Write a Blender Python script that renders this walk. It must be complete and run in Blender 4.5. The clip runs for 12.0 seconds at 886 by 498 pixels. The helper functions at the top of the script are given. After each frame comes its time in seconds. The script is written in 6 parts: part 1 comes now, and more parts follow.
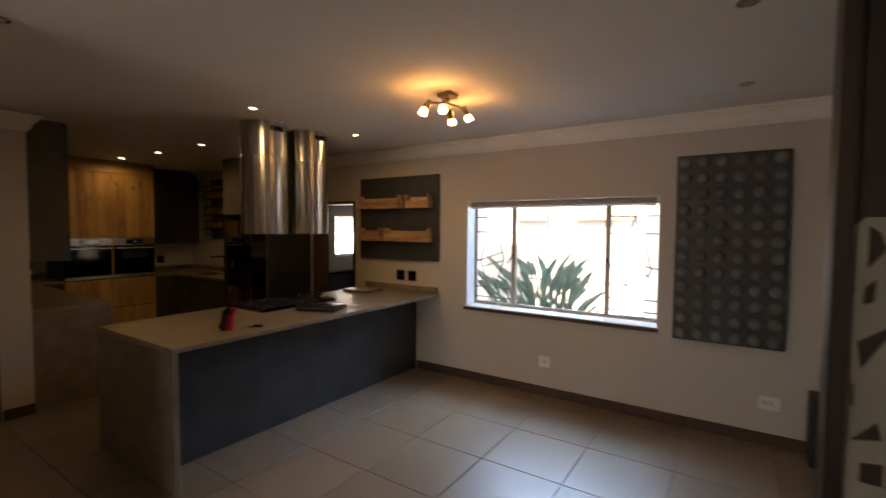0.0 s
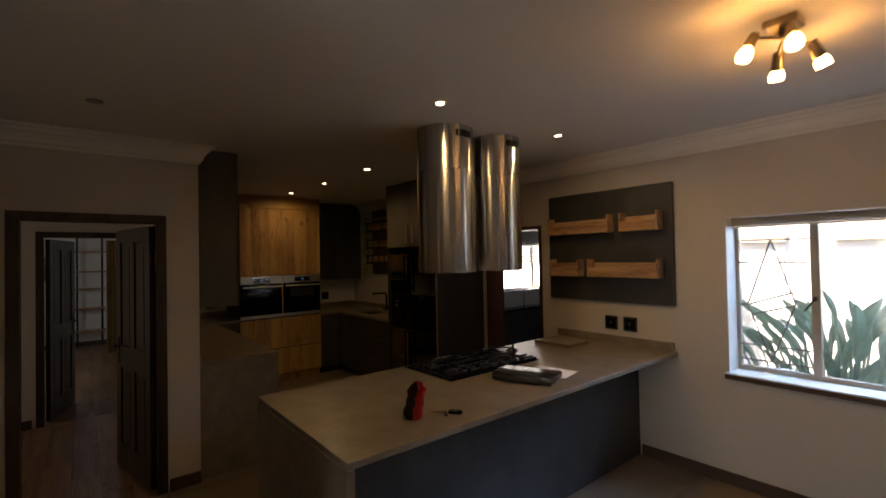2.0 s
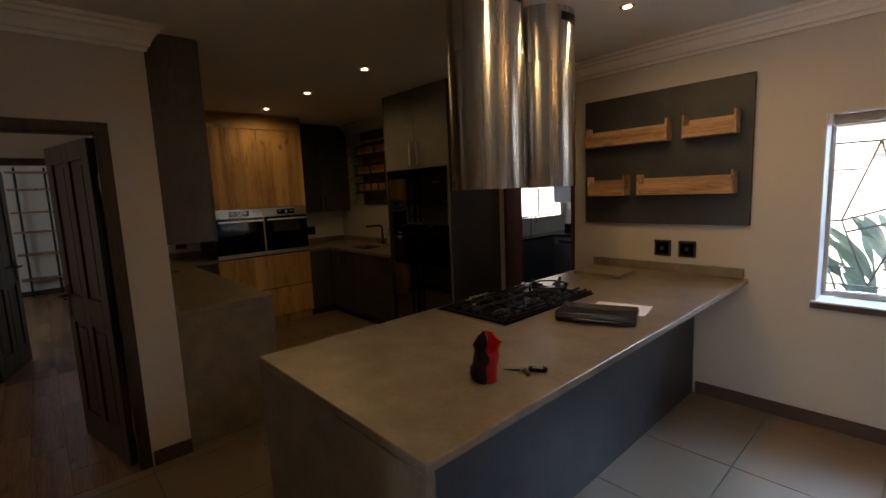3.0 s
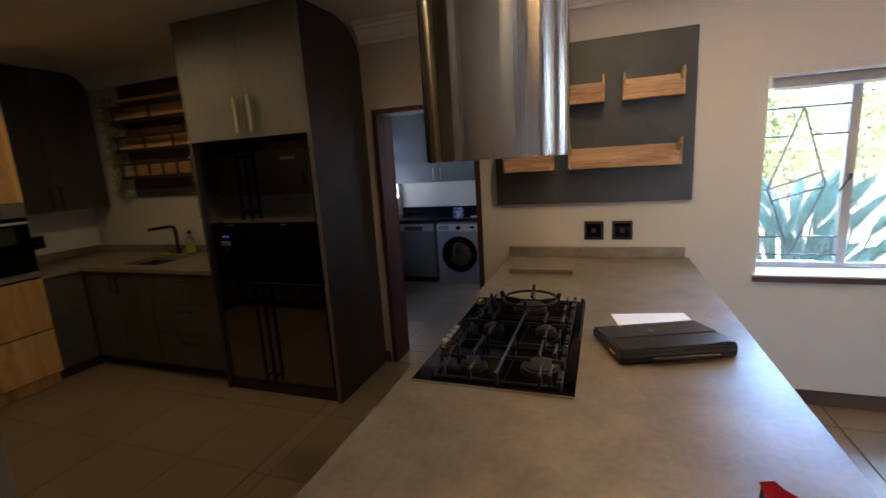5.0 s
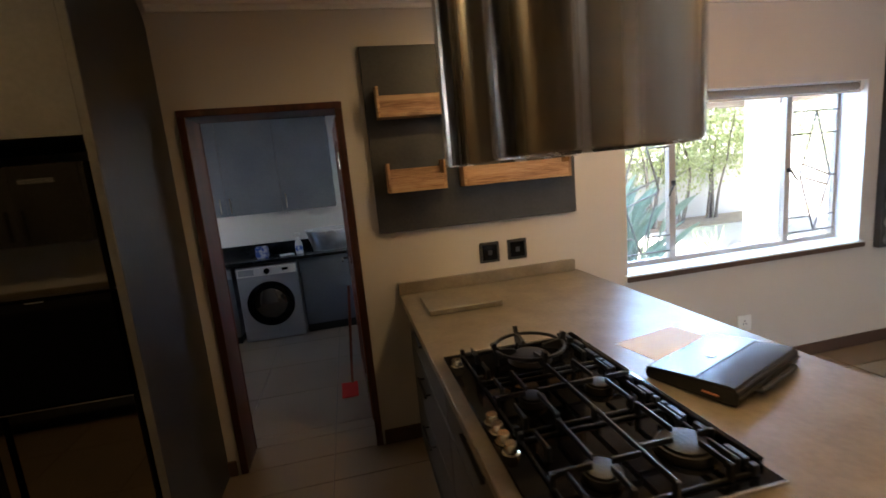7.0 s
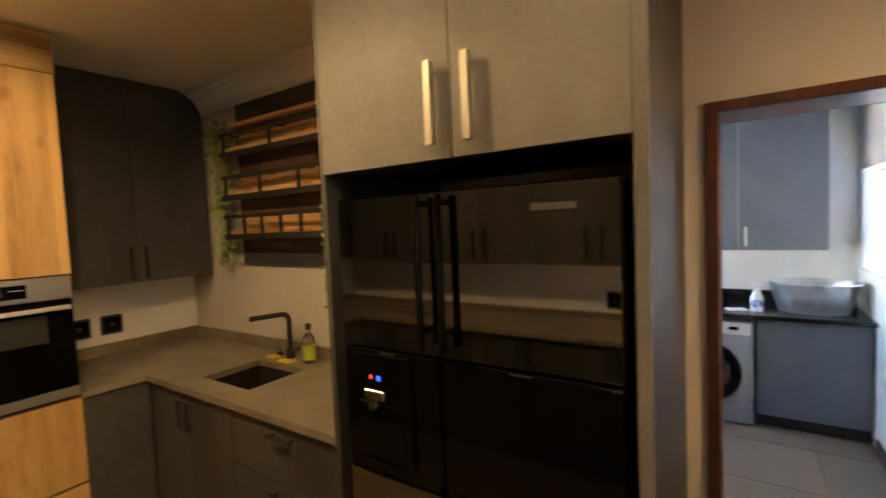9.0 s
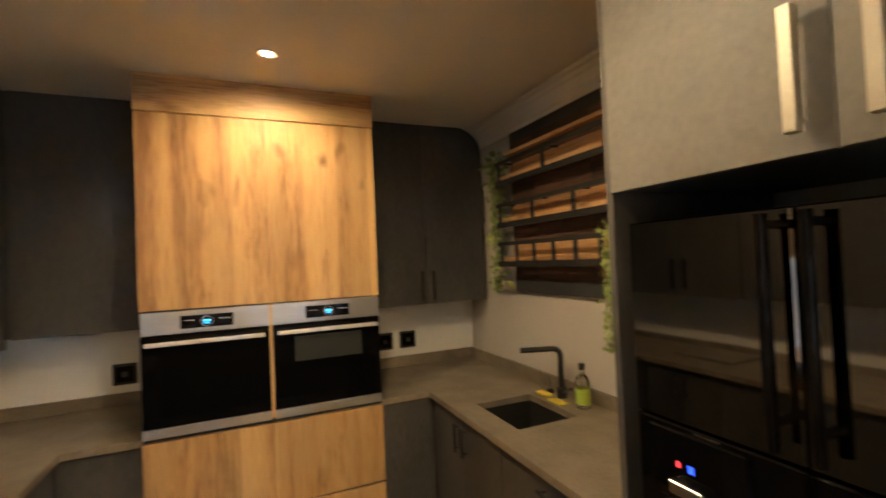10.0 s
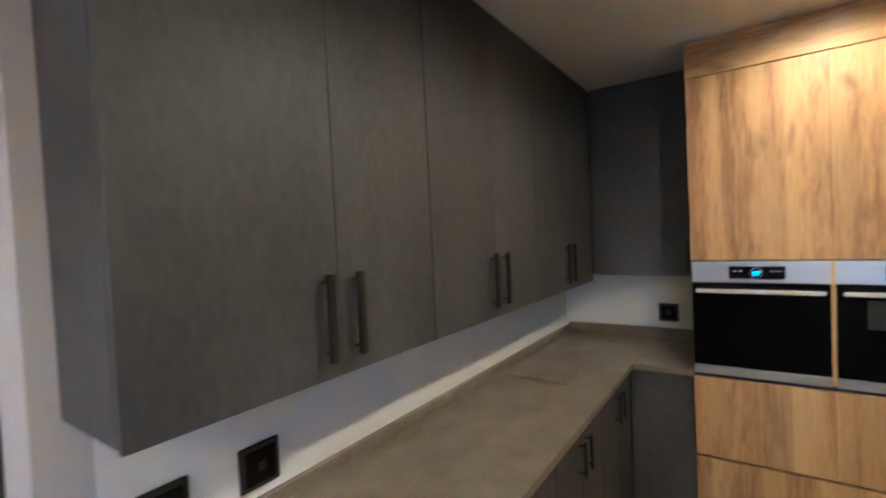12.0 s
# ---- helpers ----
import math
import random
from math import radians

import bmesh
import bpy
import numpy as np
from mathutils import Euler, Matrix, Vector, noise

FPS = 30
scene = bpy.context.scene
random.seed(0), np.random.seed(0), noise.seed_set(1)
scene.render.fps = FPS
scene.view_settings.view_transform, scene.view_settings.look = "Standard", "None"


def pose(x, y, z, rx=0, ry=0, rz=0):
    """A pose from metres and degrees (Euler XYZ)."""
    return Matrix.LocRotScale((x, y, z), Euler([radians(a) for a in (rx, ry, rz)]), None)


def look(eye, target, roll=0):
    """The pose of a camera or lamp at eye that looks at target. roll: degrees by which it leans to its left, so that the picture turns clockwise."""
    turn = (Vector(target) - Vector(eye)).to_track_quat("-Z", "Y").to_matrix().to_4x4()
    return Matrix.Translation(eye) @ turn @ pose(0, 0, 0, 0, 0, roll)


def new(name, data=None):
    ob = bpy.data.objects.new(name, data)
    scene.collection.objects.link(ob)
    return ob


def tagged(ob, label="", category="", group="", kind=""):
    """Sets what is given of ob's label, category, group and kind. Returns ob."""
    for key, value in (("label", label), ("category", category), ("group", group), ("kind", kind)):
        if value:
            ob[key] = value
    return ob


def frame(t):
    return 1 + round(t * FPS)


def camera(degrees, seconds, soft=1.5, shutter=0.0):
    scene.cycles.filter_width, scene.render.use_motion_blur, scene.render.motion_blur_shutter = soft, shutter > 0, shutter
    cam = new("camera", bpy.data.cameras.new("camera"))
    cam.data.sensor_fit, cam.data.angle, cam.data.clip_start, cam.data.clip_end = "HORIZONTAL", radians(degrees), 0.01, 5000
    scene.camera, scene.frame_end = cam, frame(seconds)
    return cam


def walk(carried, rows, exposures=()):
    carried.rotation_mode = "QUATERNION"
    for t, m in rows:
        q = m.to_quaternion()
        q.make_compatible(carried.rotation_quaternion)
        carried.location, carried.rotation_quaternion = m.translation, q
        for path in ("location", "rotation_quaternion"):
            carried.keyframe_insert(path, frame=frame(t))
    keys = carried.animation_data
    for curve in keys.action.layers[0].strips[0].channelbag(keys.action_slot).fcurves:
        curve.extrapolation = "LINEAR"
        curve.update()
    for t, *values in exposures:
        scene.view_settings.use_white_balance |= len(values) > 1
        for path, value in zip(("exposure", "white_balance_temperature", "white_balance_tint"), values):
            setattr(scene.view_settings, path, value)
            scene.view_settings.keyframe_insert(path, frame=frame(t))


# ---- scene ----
cam = camera(89.6, 12.0, shutter=0.35)
PATH = [
    (0, (1.079, 1.984, 1.636), (-0.026, 3.649, 1.544), 0.4),
    (0.5, (0.794, 2.081, 1.656), (-0.579, 3.535, 1.648), -0.0),
    (1, (0.515, 2.298, 1.678), (-1.004, 3.597, 1.756), 0.2),
    (1.5, (0.186, 2.389, 1.711), (-1.339, 3.676, 1.841), -0.4),
    (2, (-0.15, 2.502, 1.685), (-1.702, 3.764, 1.719), -1.1),
    (2.5, (-0.552, 2.625, 1.586), (-2.078, 3.911, 1.44), -2.1),
    (2.7, (-0.694, 2.638, 1.574), (-2.197, 3.942, 1.37), -2.3),
    (4.3, (-1.854, 2.882, 1.593), (-3.036, 4.447, 1.202), -3.5),
    (4.5, (-1.972, 2.971, 1.567), (-3.018, 4.632, 1.185), -3.4),
    (5, (-2.228, 3.093, 1.576), (-2.903, 4.937, 1.194), -3.6),
    (5.5, (-2.479, 3.154, 1.579), (-2.811, 5.08, 1.154), -4.4),
    (6, (-2.727, 3.364, 1.536), (-2.688, 5.304, 1.049), -5.6),
    (6.5, (-2.921, 3.477, 1.537), (-2.56, 5.394, 1.095), -6.1),
    (6.7, (-2.969, 3.556, 1.539), (-2.555, 5.475, 1.155), -5.8),
    (8.3, (-3.593, 4.154, 1.67), (-4.027, 6.093, 1.439), -1.2),
    (8.5, (-3.624, 4.325, 1.607), (-4.299, 6.2, 1.432), -2.0),
    (9, (-3.743, 4.452, 1.631), (-4.849, 6.114, 1.519), -2.4),
    (9.5, (-3.901, 4.521, 1.64), (-5.386, 5.86, 1.595), -2.4),
    (10, (-3.971, 4.584, 1.653), (-5.806, 5.379, 1.697), -2.5),
    (10.5, (-3.921, 4.51, 1.683), (-5.895, 4.809, 1.802), -2.5),
    (11, (-3.852, 4.409, 1.723), (-5.837, 4.199, 1.85), -2.3),
    (11.5, (-3.822, 4.419, 1.707), (-5.66, 3.641, 1.831), -2.6),
    (12, (-3.762, 4.375, 1.656), (-5.406, 3.238, 1.598), -2.7),
]
walk(cam, [(t, look(eye, target, roll)) for t, eye, target, roll in PATH],
     exposures=[(0.0, 2.6, 7700, 17), (2.5, 2.35, 7000, 14), (4.3, 4.45, 6200, 12), (4.7, 4.15, 5800, 11), (5.0, 3.7, 5500, 10), (5.5, 3.2, 5600, 10), (6.7, 3.4, 6400, 12),
                (8.3, 5.4, 6100, 12), (9.0, 5.7, 6500, 13), (9.5, 5.72, 6700, 13), (10.0, 5.78, 5500, 11), (11.0, 5.75, 4300, 8), (12.0, 5.75, 4200, 8)])

# ---- light ----
world = bpy.data.worlds.new("world")
scene.world = world
world.use_nodes = True
wn = world.node_tree
sky = wn.nodes.new("ShaderNodeTexSky")
sky.sky_type, sky.sun_disc = "NISHITA", False
sky.sun_elevation, sky.sun_rotation = radians(52), radians(200)
wn.links.new(sky.outputs[0], wn.nodes["Background"].inputs[0])
wn.nodes["Background"].inputs[1].default_value = 0.15


def lamp(name, kind, m, energy, colour, **more):
    data = bpy.data.lights.new(name, kind)
    data.energy, data.color = energy, colour
    if kind == "AREA":
        data.shape, data.size, data.size_y = "RECTANGLE", more["size"][0], more["size"][1]
    if kind == "SPOT":
        data.spot_size, data.spot_blend, data.shadow_soft_size = radians(more["cone"]), 0.7, 0.03
    if kind == "POINT":
        data.shadow_soft_size = 0.03
    if kind == "SUN":
        data.angle = radians(0.6)
    ob = new(name, data)
    ob.matrix_world = m
    return ob


lamp("sun", "SUN", look((0, -6, 8), (1.6, 0, 0)), 5.0, (1.0, 0.95, 0.87))
WARM = (1.0, 0.66, 0.28)
DOWNLIGHTS = [(-2.13, 4.11), (-2.16, 5.26), (-4.05, 4.72), (-5.06, 4.72), (-6.0, 4.68)]
CEIL = 2.57
for (lx, ly), watts in zip(DOWNLIGHTS, (2.3, 2.3, 0.32, 1.25, 0.58)):
    lamp("downlight_bulb", "SPOT", look((lx, ly, CEIL - 0.035), (lx, ly, 0)), watts, WARM, cone=174)
# daylight of an unseen opening added behind the walk, and of the laundry
lamp("unseen_opening_fill", "AREA", look((-1.1, -2.05, 1.25), (-2.6, 3, 1.0)), 2.0, (0.72, 0.86, 1.0), size=(1.2, 2.0))
lamp("window_daylight", "AREA", look((-0.45, 7.4, 2.55), (-0.3, 4.0, 0.0)), 25.0, (0.38, 0.62, 1.0), size=(2.4, 0.7))
lamp("laundry_daylight", "AREA", look((-2.72, 8.35, 1.5), (-5, 8.2, 2.6)), 0.13, (0.16, 0.46, 1.0), size=(1.2, 0.7))
lamp("laundry_trough_daylight", "AREA", look((-5.22, 8.25, 1.5), (-3, 8.1, 2.2)), 0.055, (0.18, 0.48, 1.0), size=(1.2, 0.7))
# Fill lamp added inside the passage, whose walls hold no window.
lamp("passage_fill", "AREA", look((-5.6, -0.42, 1.5), (-5.6, 3, 0.6)), 1.2, (1.0, 0.88, 0.72), size=(0.8, 1.0))
# The room beyond has no window; this lamp is added to brighten it.
lamp("far_room_fill", "AREA", look((-9.0, 0.62, 1.5), (-9, 3, 1.0)), 2.0, (0.8, 0.9, 1.0), size=(1.2, 1.2))


# ---- materials ----
def nodes_of(name):
    m = bpy.data.materials.new(name)
    m.use_nodes = True
    return m, m.node_tree, m.node_tree.nodes["Principled BSDF"]


def mat(name, c1, c2, rough=0.5, metal=0.0, coarse=2.0, fine=45.0, stretch=(1, 1, 1), bump=0.08, vary=0.0, rough_vary=0.12, contrast=(0.3, 0.7), share=0.3):
    """A surface that wavers between two colours at two scales, with fine relief."""
    m, t, p = nodes_of(name)
    co = t.nodes.new("ShaderNodeTexCoord")
    mp = t.nodes.new("ShaderNodeMapping")
    mp.inputs["Scale"].default_value = stretch
    info = t.nodes.new("ShaderNodeObjectInfo")
    sh = t.nodes.new("ShaderNodeVectorMath")
    sh.operation = "SCALE"
    comb = t.nodes.new("ShaderNodeCombineXYZ")
    for k in range(3):
        comb.inputs[k].default_value = 7.3 + 4 * k
    t.links.new(comb.outputs[0], sh.inputs[0])
    t.links.new(info.outputs["Random"], sh.inputs["Scale"])
    t.links.new(co.outputs["Object"], mp.inputs["Vector"])
    t.links.new(sh.outputs[0], mp.inputs["Location"])
    n1, n2 = t.nodes.new("ShaderNodeTexNoise"), t.nodes.new("ShaderNodeTexNoise")
    n1.inputs["Scale"].default_value, n1.inputs["Detail"].default_value = coarse, 5
    n2.inputs["Scale"].default_value, n2.inputs["Detail"].default_value = fine, 3
    mixf = t.nodes.new("ShaderNodeMix")
    mixf.inputs[0].default_value = share
    for n in (n1, n2):
        t.links.new(mp.outputs[0], n.inputs["Vector"])
    t.links.new(n1.outputs[0], mixf.inputs[2])
    t.links.new(n2.outputs[0], mixf.inputs[3])
    ramp = t.nodes.new("ShaderNodeValToRGB")
    ramp.color_ramp.elements[0].position, ramp.color_ramp.elements[1].position = contrast
    ramp.color_ramp.elements[0].color, ramp.color_ramp.elements[1].color = (*c1, 1), (*c2, 1)
    t.links.new(mixf.outputs[0], ramp.inputs[0])
    out = ramp.outputs[0]
    if vary:
        hsv = t.nodes.new("ShaderNodeHueSaturation")
        mr = t.nodes.new("ShaderNodeMapRange")
        mr.inputs[3].default_value, mr.inputs[4].default_value = 1 - vary, 1 + vary
        t.links.new(info.outputs["Random"], mr.inputs[0])
        t.links.new(mr.outputs[0], hsv.inputs["Value"])
        t.links.new(out, hsv.inputs["Color"])
        out = hsv.outputs[0]
    t.links.new(out, p.inputs["Base Color"])
    rr = t.nodes.new("ShaderNodeMapRange")
    rr.inputs[3].default_value, rr.inputs[4].default_value = max(0.02, rough - rough_vary / 2), rough + rough_vary / 2
    t.links.new(n1.outputs[0], rr.inputs[0])
    t.links.new(rr.outputs[0], p.inputs["Roughness"])
    p.inputs["Metallic"].default_value = metal
    if bump:
        b = t.nodes.new("ShaderNodeBump")
        b.inputs["Strength"].default_value, b.inputs["Distance"].default_value = bump, 0.004
        t.links.new(n2.outputs[0], b.inputs["Height"])
        t.links.new(b.outputs[0], p.inputs["Normal"])
    return m


def wood(name, dark, mid, light, along=2, rough=0.5, width=7.0, knots=True):
    """Grain drawn out along one axis, with broad bands and a few knots."""
    m, t, p = nodes_of(name)
    co, mp = t.nodes.new("ShaderNodeTexCoord"), t.nodes.new("ShaderNodeMapping")
    info = t.nodes.new("ShaderNodeObjectInfo")
    off = t.nodes.new("ShaderNodeVectorMath")
    off.operation = "SCALE"
    off.inputs[0].default_value = (9.1, 5.7, 13.3)
    t.links.new(info.outputs["Random"], off.inputs["Scale"])
    st = [1.0, 1.0, 1.0]
    st[along] = 0.06
    mp.inputs["Scale"].default_value = st
    t.links.new(co.outputs["Object"], mp.inputs["Vector"])
    t.links.new(off.outputs[0], mp.inputs["Location"])
    a, b = t.nodes.new("ShaderNodeTexNoise"), t.nodes.new("ShaderNodeTexNoise")
    a.inputs["Scale"].default_value, a.inputs["Detail"].default_value, a.inputs["Distortion"].default_value = width, 4, 0.6
    b.inputs["Scale"].default_value, b.inputs["Detail"].default_value = width * 14, 4
    for n in (a, b):
        t.links.new(mp.outputs[0], n.inputs["Vector"])
    mix = t.nodes.new("ShaderNodeMix")
    mix.inputs[0].default_value = 0.36
    t.links.new(a.outputs[0], mix.inputs[2])
    t.links.new(b.outputs[0], mix.inputs[3])
    ramp = t.nodes.new("ShaderNodeValToRGB")
    e = ramp.color_ramp.elements
    e[0].position, e[0].color, e[1].position, e[1].color = 0.37, (*dark, 1), 0.62, (*light, 1)
    x = e.new(0.48)
    x.color = (*mid, 1)
    t.links.new(mix.outputs[0], ramp.inputs[0])
    out = ramp.outputs[0]
    if knots:
        km = t.nodes.new("ShaderNodeMapping")
        ks = [1.0, 1.0, 1.0]
        ks[along] = 0.5
        km.inputs["Scale"].default_value = ks
        t.links.new(co.outputs["Object"], km.inputs["Vector"])
        t.links.new(off.outputs[0], km.inputs["Location"])
        dist = t.nodes.new("ShaderNodeTexNoise")
        dist.inputs["Scale"].default_value = 9
        add = t.nodes.new("ShaderNodeMix")
        add.data_type, add.blend_type = "RGBA", "LINEAR_LIGHT"
        add.inputs[0].default_value = 0.06
        t.links.new(km.outputs[0], dist.inputs["Vector"])
        t.links.new(km.outputs[0], add.inputs[6])
        t.links.new(dist.outputs["Color"], add.inputs[7])
        v = t.nodes.new("ShaderNodeTexVoronoi")
        v.inputs["Scale"].default_value = 5.0
        t.links.new(add.outputs[2], v.inputs["Vector"])
        kr = t.nodes.new("ShaderNodeValToRGB")
        kr.color_ramp.elements[0].position, kr.color_ramp.elements[1].position = 0.03, 0.20
        kr.color_ramp.elements[0].color, kr.color_ramp.elements[1].color = (0.22, 0.17, 0.14, 1), (1, 1, 1, 1)
        t.links.new(v.outputs["Distance"], kr.inputs[0])
        mul = t.nodes.new("ShaderNodeMix")
        mul.data_type, mul.blend_type = "RGBA", "MULTIPLY"
        mul.inputs[0].default_value = 0.85
        t.links.new(out, mul.inputs[6])
        t.links.new(kr.outputs[0], mul.inputs[7])
        out = mul.outputs[2]
        # smoky streaks and cracks along the grain
        sm_map, sm_n = t.nodes.new("ShaderNodeMapping"), t.nodes.new("ShaderNodeTexNoise")
        ss = [1.0, 1.0, 1.0]
        ss[along] = 0.22
        sm_map.inputs["Scale"].default_value = ss
        sm_n.inputs["Scale"].default_value, sm_n.inputs["Detail"].default_value, sm_n.inputs["Roughness"].default_value = 10.0, 8, 0.68
        sm_r = t.nodes.new("ShaderNodeValToRGB")
        sm_r.color_ramp.elements[0].position, sm_r.color_ramp.elements[1].position = 0.56, 0.70
        sm_r.color_ramp.elements[0].color, sm_r.color_ramp.elements[1].color = (1, 1, 1, 1), (0.36, 0.27, 0.20, 1)
        t.links.new(co.outputs["Object"], sm_map.inputs["Vector"])
        t.links.new(off.outputs[0], sm_map.inputs["Location"])
        t.links.new(sm_map.outputs[0], sm_n.inputs["Vector"])
        t.links.new(sm_n.outputs[0], sm_r.inputs[0])
        sm_x = t.nodes.new("ShaderNodeMix")
        sm_x.data_type, sm_x.blend_type = "RGBA", "MULTIPLY"
        sm_x.inputs[0].default_value = 0.65
        t.links.new(out, sm_x.inputs[6])
        t.links.new(sm_r.outputs[0], sm_x.inputs[7])
        out = sm_x.outputs[2]
        # staves of slightly different tone, side by side
        dot = t.nodes.new("ShaderNodeVectorMath")
        dot.operation = "DOT_PRODUCT"
        dot.inputs[1].default_value = [0.0 if k == along else 11.0 + k for k in range(3)]
        fl, wn1 = t.nodes.new("ShaderNodeMath"), t.nodes.new("ShaderNodeTexWhiteNoise")
        fl.operation, wn1.noise_dimensions = "FLOOR", "1D"
        sm, tone = t.nodes.new("ShaderNodeMath"), t.nodes.new("ShaderNodeMapRange")
        sm.operation = "ADD"
        tone.inputs[3].default_value, tone.inputs[4].default_value = 0.84, 1.10
        t.links.new(co.outputs["Object"], dot.inputs[0])
        t.links.new(dot.outputs["Value"], fl.inputs[0])
        t.links.new(fl.outputs[0], sm.inputs[0])
        t.links.new(info.outputs["Random"], sm.inputs[1])
        t.links.new(sm.outputs[0], wn1.inputs["W"])
        t.links.new(wn1.outputs["Value"], tone.inputs[0])
        hs = t.nodes.new("ShaderNodeHueSaturation")
        t.links.new(out, hs.inputs["Color"])
        t.links.new(tone.outputs[0], hs.inputs["Value"])
        out = hs.outputs[0]
    t.links.new(out, p.inputs["Base Color"])
    p.inputs["Roughness"].default_value = rough
    bp_ = t.nodes.new("ShaderNodeBump")
    bp_.inputs["Strength"].default_value, bp_.inputs["Distance"].default_value = 0.12, 0.002
    t.links.new(b.outputs[0], bp_.inputs["Height"])
    t.links.new(bp_.outputs[0], p.inputs["Normal"])
    return m


def plain(name, colour, rough=0.4, metal=0.0, emit=None, power=0.0):
    m, t, p = nodes_of(name)
    p.inputs["Base Color"].default_value, p.inputs["Roughness"].default_value, p.inputs["Metallic"].default_value = (*colour, 1), rough, metal
    if emit:
        p.inputs["Emission Color"].default_value, p.inputs["Emission Strength"].default_value = (*emit, 1), power
    return m


def clear(name, tint=(1, 1, 1), rough=0.0):
    m, t, p = nodes_of(name)
    p.inputs["Base Color"].default_value, p.inputs["Roughness"].default_value = (*tint, 1), rough
    p.inputs["Transmission Weight"].default_value, p.inputs["IOR"].default_value = 1.0, 1.45
    return m


PAINT = mat("wall_paint", (0.50, 0.46, 0.42), (0.56, 0.52, 0.475), 0.75, coarse=1.2, fine=140, bump=0.12)
WHITE_PAINT = mat("white_wall_paint", (0.72, 0.70, 0.66), (0.78, 0.76, 0.72), 0.7, coarse=1.5, fine=140, bump=0.1)
CEILING = mat("ceiling_paint", (0.73, 0.685, 0.61), (0.79, 0.745, 0.67), 0.85, coarse=0.8, fine=120, bump=0.06)
CORNICE = mat("cornice_paint", (0.72, 0.69, 0.64), (0.78, 0.75, 0.7), 0.6, coarse=3, fine=90, bump=0.05)
SKIRT = mat("skirting_board", (0.055, 0.03, 0.02), (0.085, 0.048, 0.032), 0.65, coarse=4, fine=60, stretch=(0.2, 0.2, 1), bump=0.05)
TILE = mat("floor_tile", (0.200, 0.150, 0.102), (0.252, 0.190, 0.132), 0.32, coarse=2.6, fine=28, bump=0.0, vary=0.05, rough_vary=0.05, contrast=(0.15, 0.85), share=0.15)
TILE.node_tree.nodes["Principled BSDF"].inputs["Specular IOR Level"].default_value = 0.8
GROUT = mat("tile_grout", (0.10, 0.085, 0.068), (0.13, 0.11, 0.09), 0.9, fine=120)
CHARCOAL = mat("charcoal_board", (0.033, 0.032, 0.032), (0.088, 0.085, 0.082), 0.5, coarse=2.6, fine=55, stretch=(1, 1, 0.45), bump=0.06, contrast=(0.32, 0.68))
SLATE = mat("slate_board", (0.020, 0.021, 0.024), (0.052, 0.053, 0.057), 0.5, coarse=4.5, fine=60, bump=0.06)
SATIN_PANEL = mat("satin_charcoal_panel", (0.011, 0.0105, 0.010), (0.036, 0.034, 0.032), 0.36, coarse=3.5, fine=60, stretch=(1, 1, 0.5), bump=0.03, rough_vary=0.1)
CONCRETE = mat("concrete_board", (0.115, 0.108, 0.096), (0.215, 0.203, 0.182), 0.55, coarse=3.2, fine=50, bump=0.06, contrast=(0.25, 0.75))
STONE = mat("worktop_stone", (0.155, 0.128, 0.096), (0.26, 0.218, 0.165), 0.32, coarse=6.5, fine=55, bump=0.0, rough_vary=0.05, contrast=(0.34, 0.64), share=0.28)
OAK = wood("oak_veneer", (0.34, 0.17, 0.06), (0.54, 0.315, 0.11), (0.63, 0.40, 0.16), rough=0.5, width=11.0)
OAK_X = wood("oak_shelf_wood", (0.36, 0.19, 0.07), (0.52, 0.30, 0.12), (0.64, 0.40, 0.18), along=0, rough=0.55)
OAK_Y = wood("oak_pelmet_wood", (0.34, 0.17, 0.06), (0.54, 0.315, 0.11), (0.63, 0.40, 0.16), along=1, rough=0.5, width=11.0)
RACK_BACK = wood("dark_rack_wood", (0.035, 0.018, 0.011), (0.07, 0.036, 0.022), (0.115, 0.062, 0.038), along=0, rough=0.7, width=10)
RECLAIMED = wood("reclaimed_wood", (0.20, 0.10, 0.05), (0.38, 0.22, 0.12), (0.50, 0.33, 0.19), along=0, rough=0.7, width=16)
MAHOGANY = wood("mahogany", (0.075, 0.018, 0.008), (0.145, 0.036, 0.015), (0.21, 0.058, 0.025), rough=0.35, width=9, knots=False)
MAHOGANY_FRAME = wood("mahogany_frame", (0.03, 0.009, 0.005), (0.065, 0.019, 0.009), (0.105, 0.032, 0.015), rough=0.4, width=9, knots=False)
DARKWOOD = wood("dark_stained_wood", (0.018, 0.011, 0.008), (0.035, 0.02, 0.014), (0.06, 0.036, 0.024), rough=0.4, width=9, knots=False)
PLANK = wood("passage_plank", (0.11, 0.055, 0.027), (0.21, 0.112, 0.058), (0.32, 0.185, 0.10), along=0, rough=0.35, width=8)
STEEL = mat("brushed_steel", (0.50, 0.49, 0.47), (0.60, 0.585, 0.56), 0.27, 1.0, coarse=2, fine=3.0, stretch=(12, 12, 0.015), bump=0.3, rough_vary=0.06)
for key, value in (("Anisotropic", 0.92), ("Anisotropic Rotation", 0.25)):
    STEEL.node_tree.nodes["Principled BSDF"].inputs[key].default_value = value
BURNER = mat("burner_metal", (0.022, 0.02, 0.018), (0.045, 0.04, 0.036), 0.42, 0.6, coarse=30, fine=90, bump=0.02)
KNOB = plain("pale_gold_chrome", (0.72, 0.62, 0.44), 0.22, 1.0)
CHROME = plain("satin_chrome", (0.62, 0.61, 0.58), 0.25, 1.0)
DARK_BRONZE = mat("dark_bronze", (0.05, 0.042, 0.036), (0.075, 0.062, 0.05), 0.4, 0.9, coarse=20, fine=80, bump=0.0)
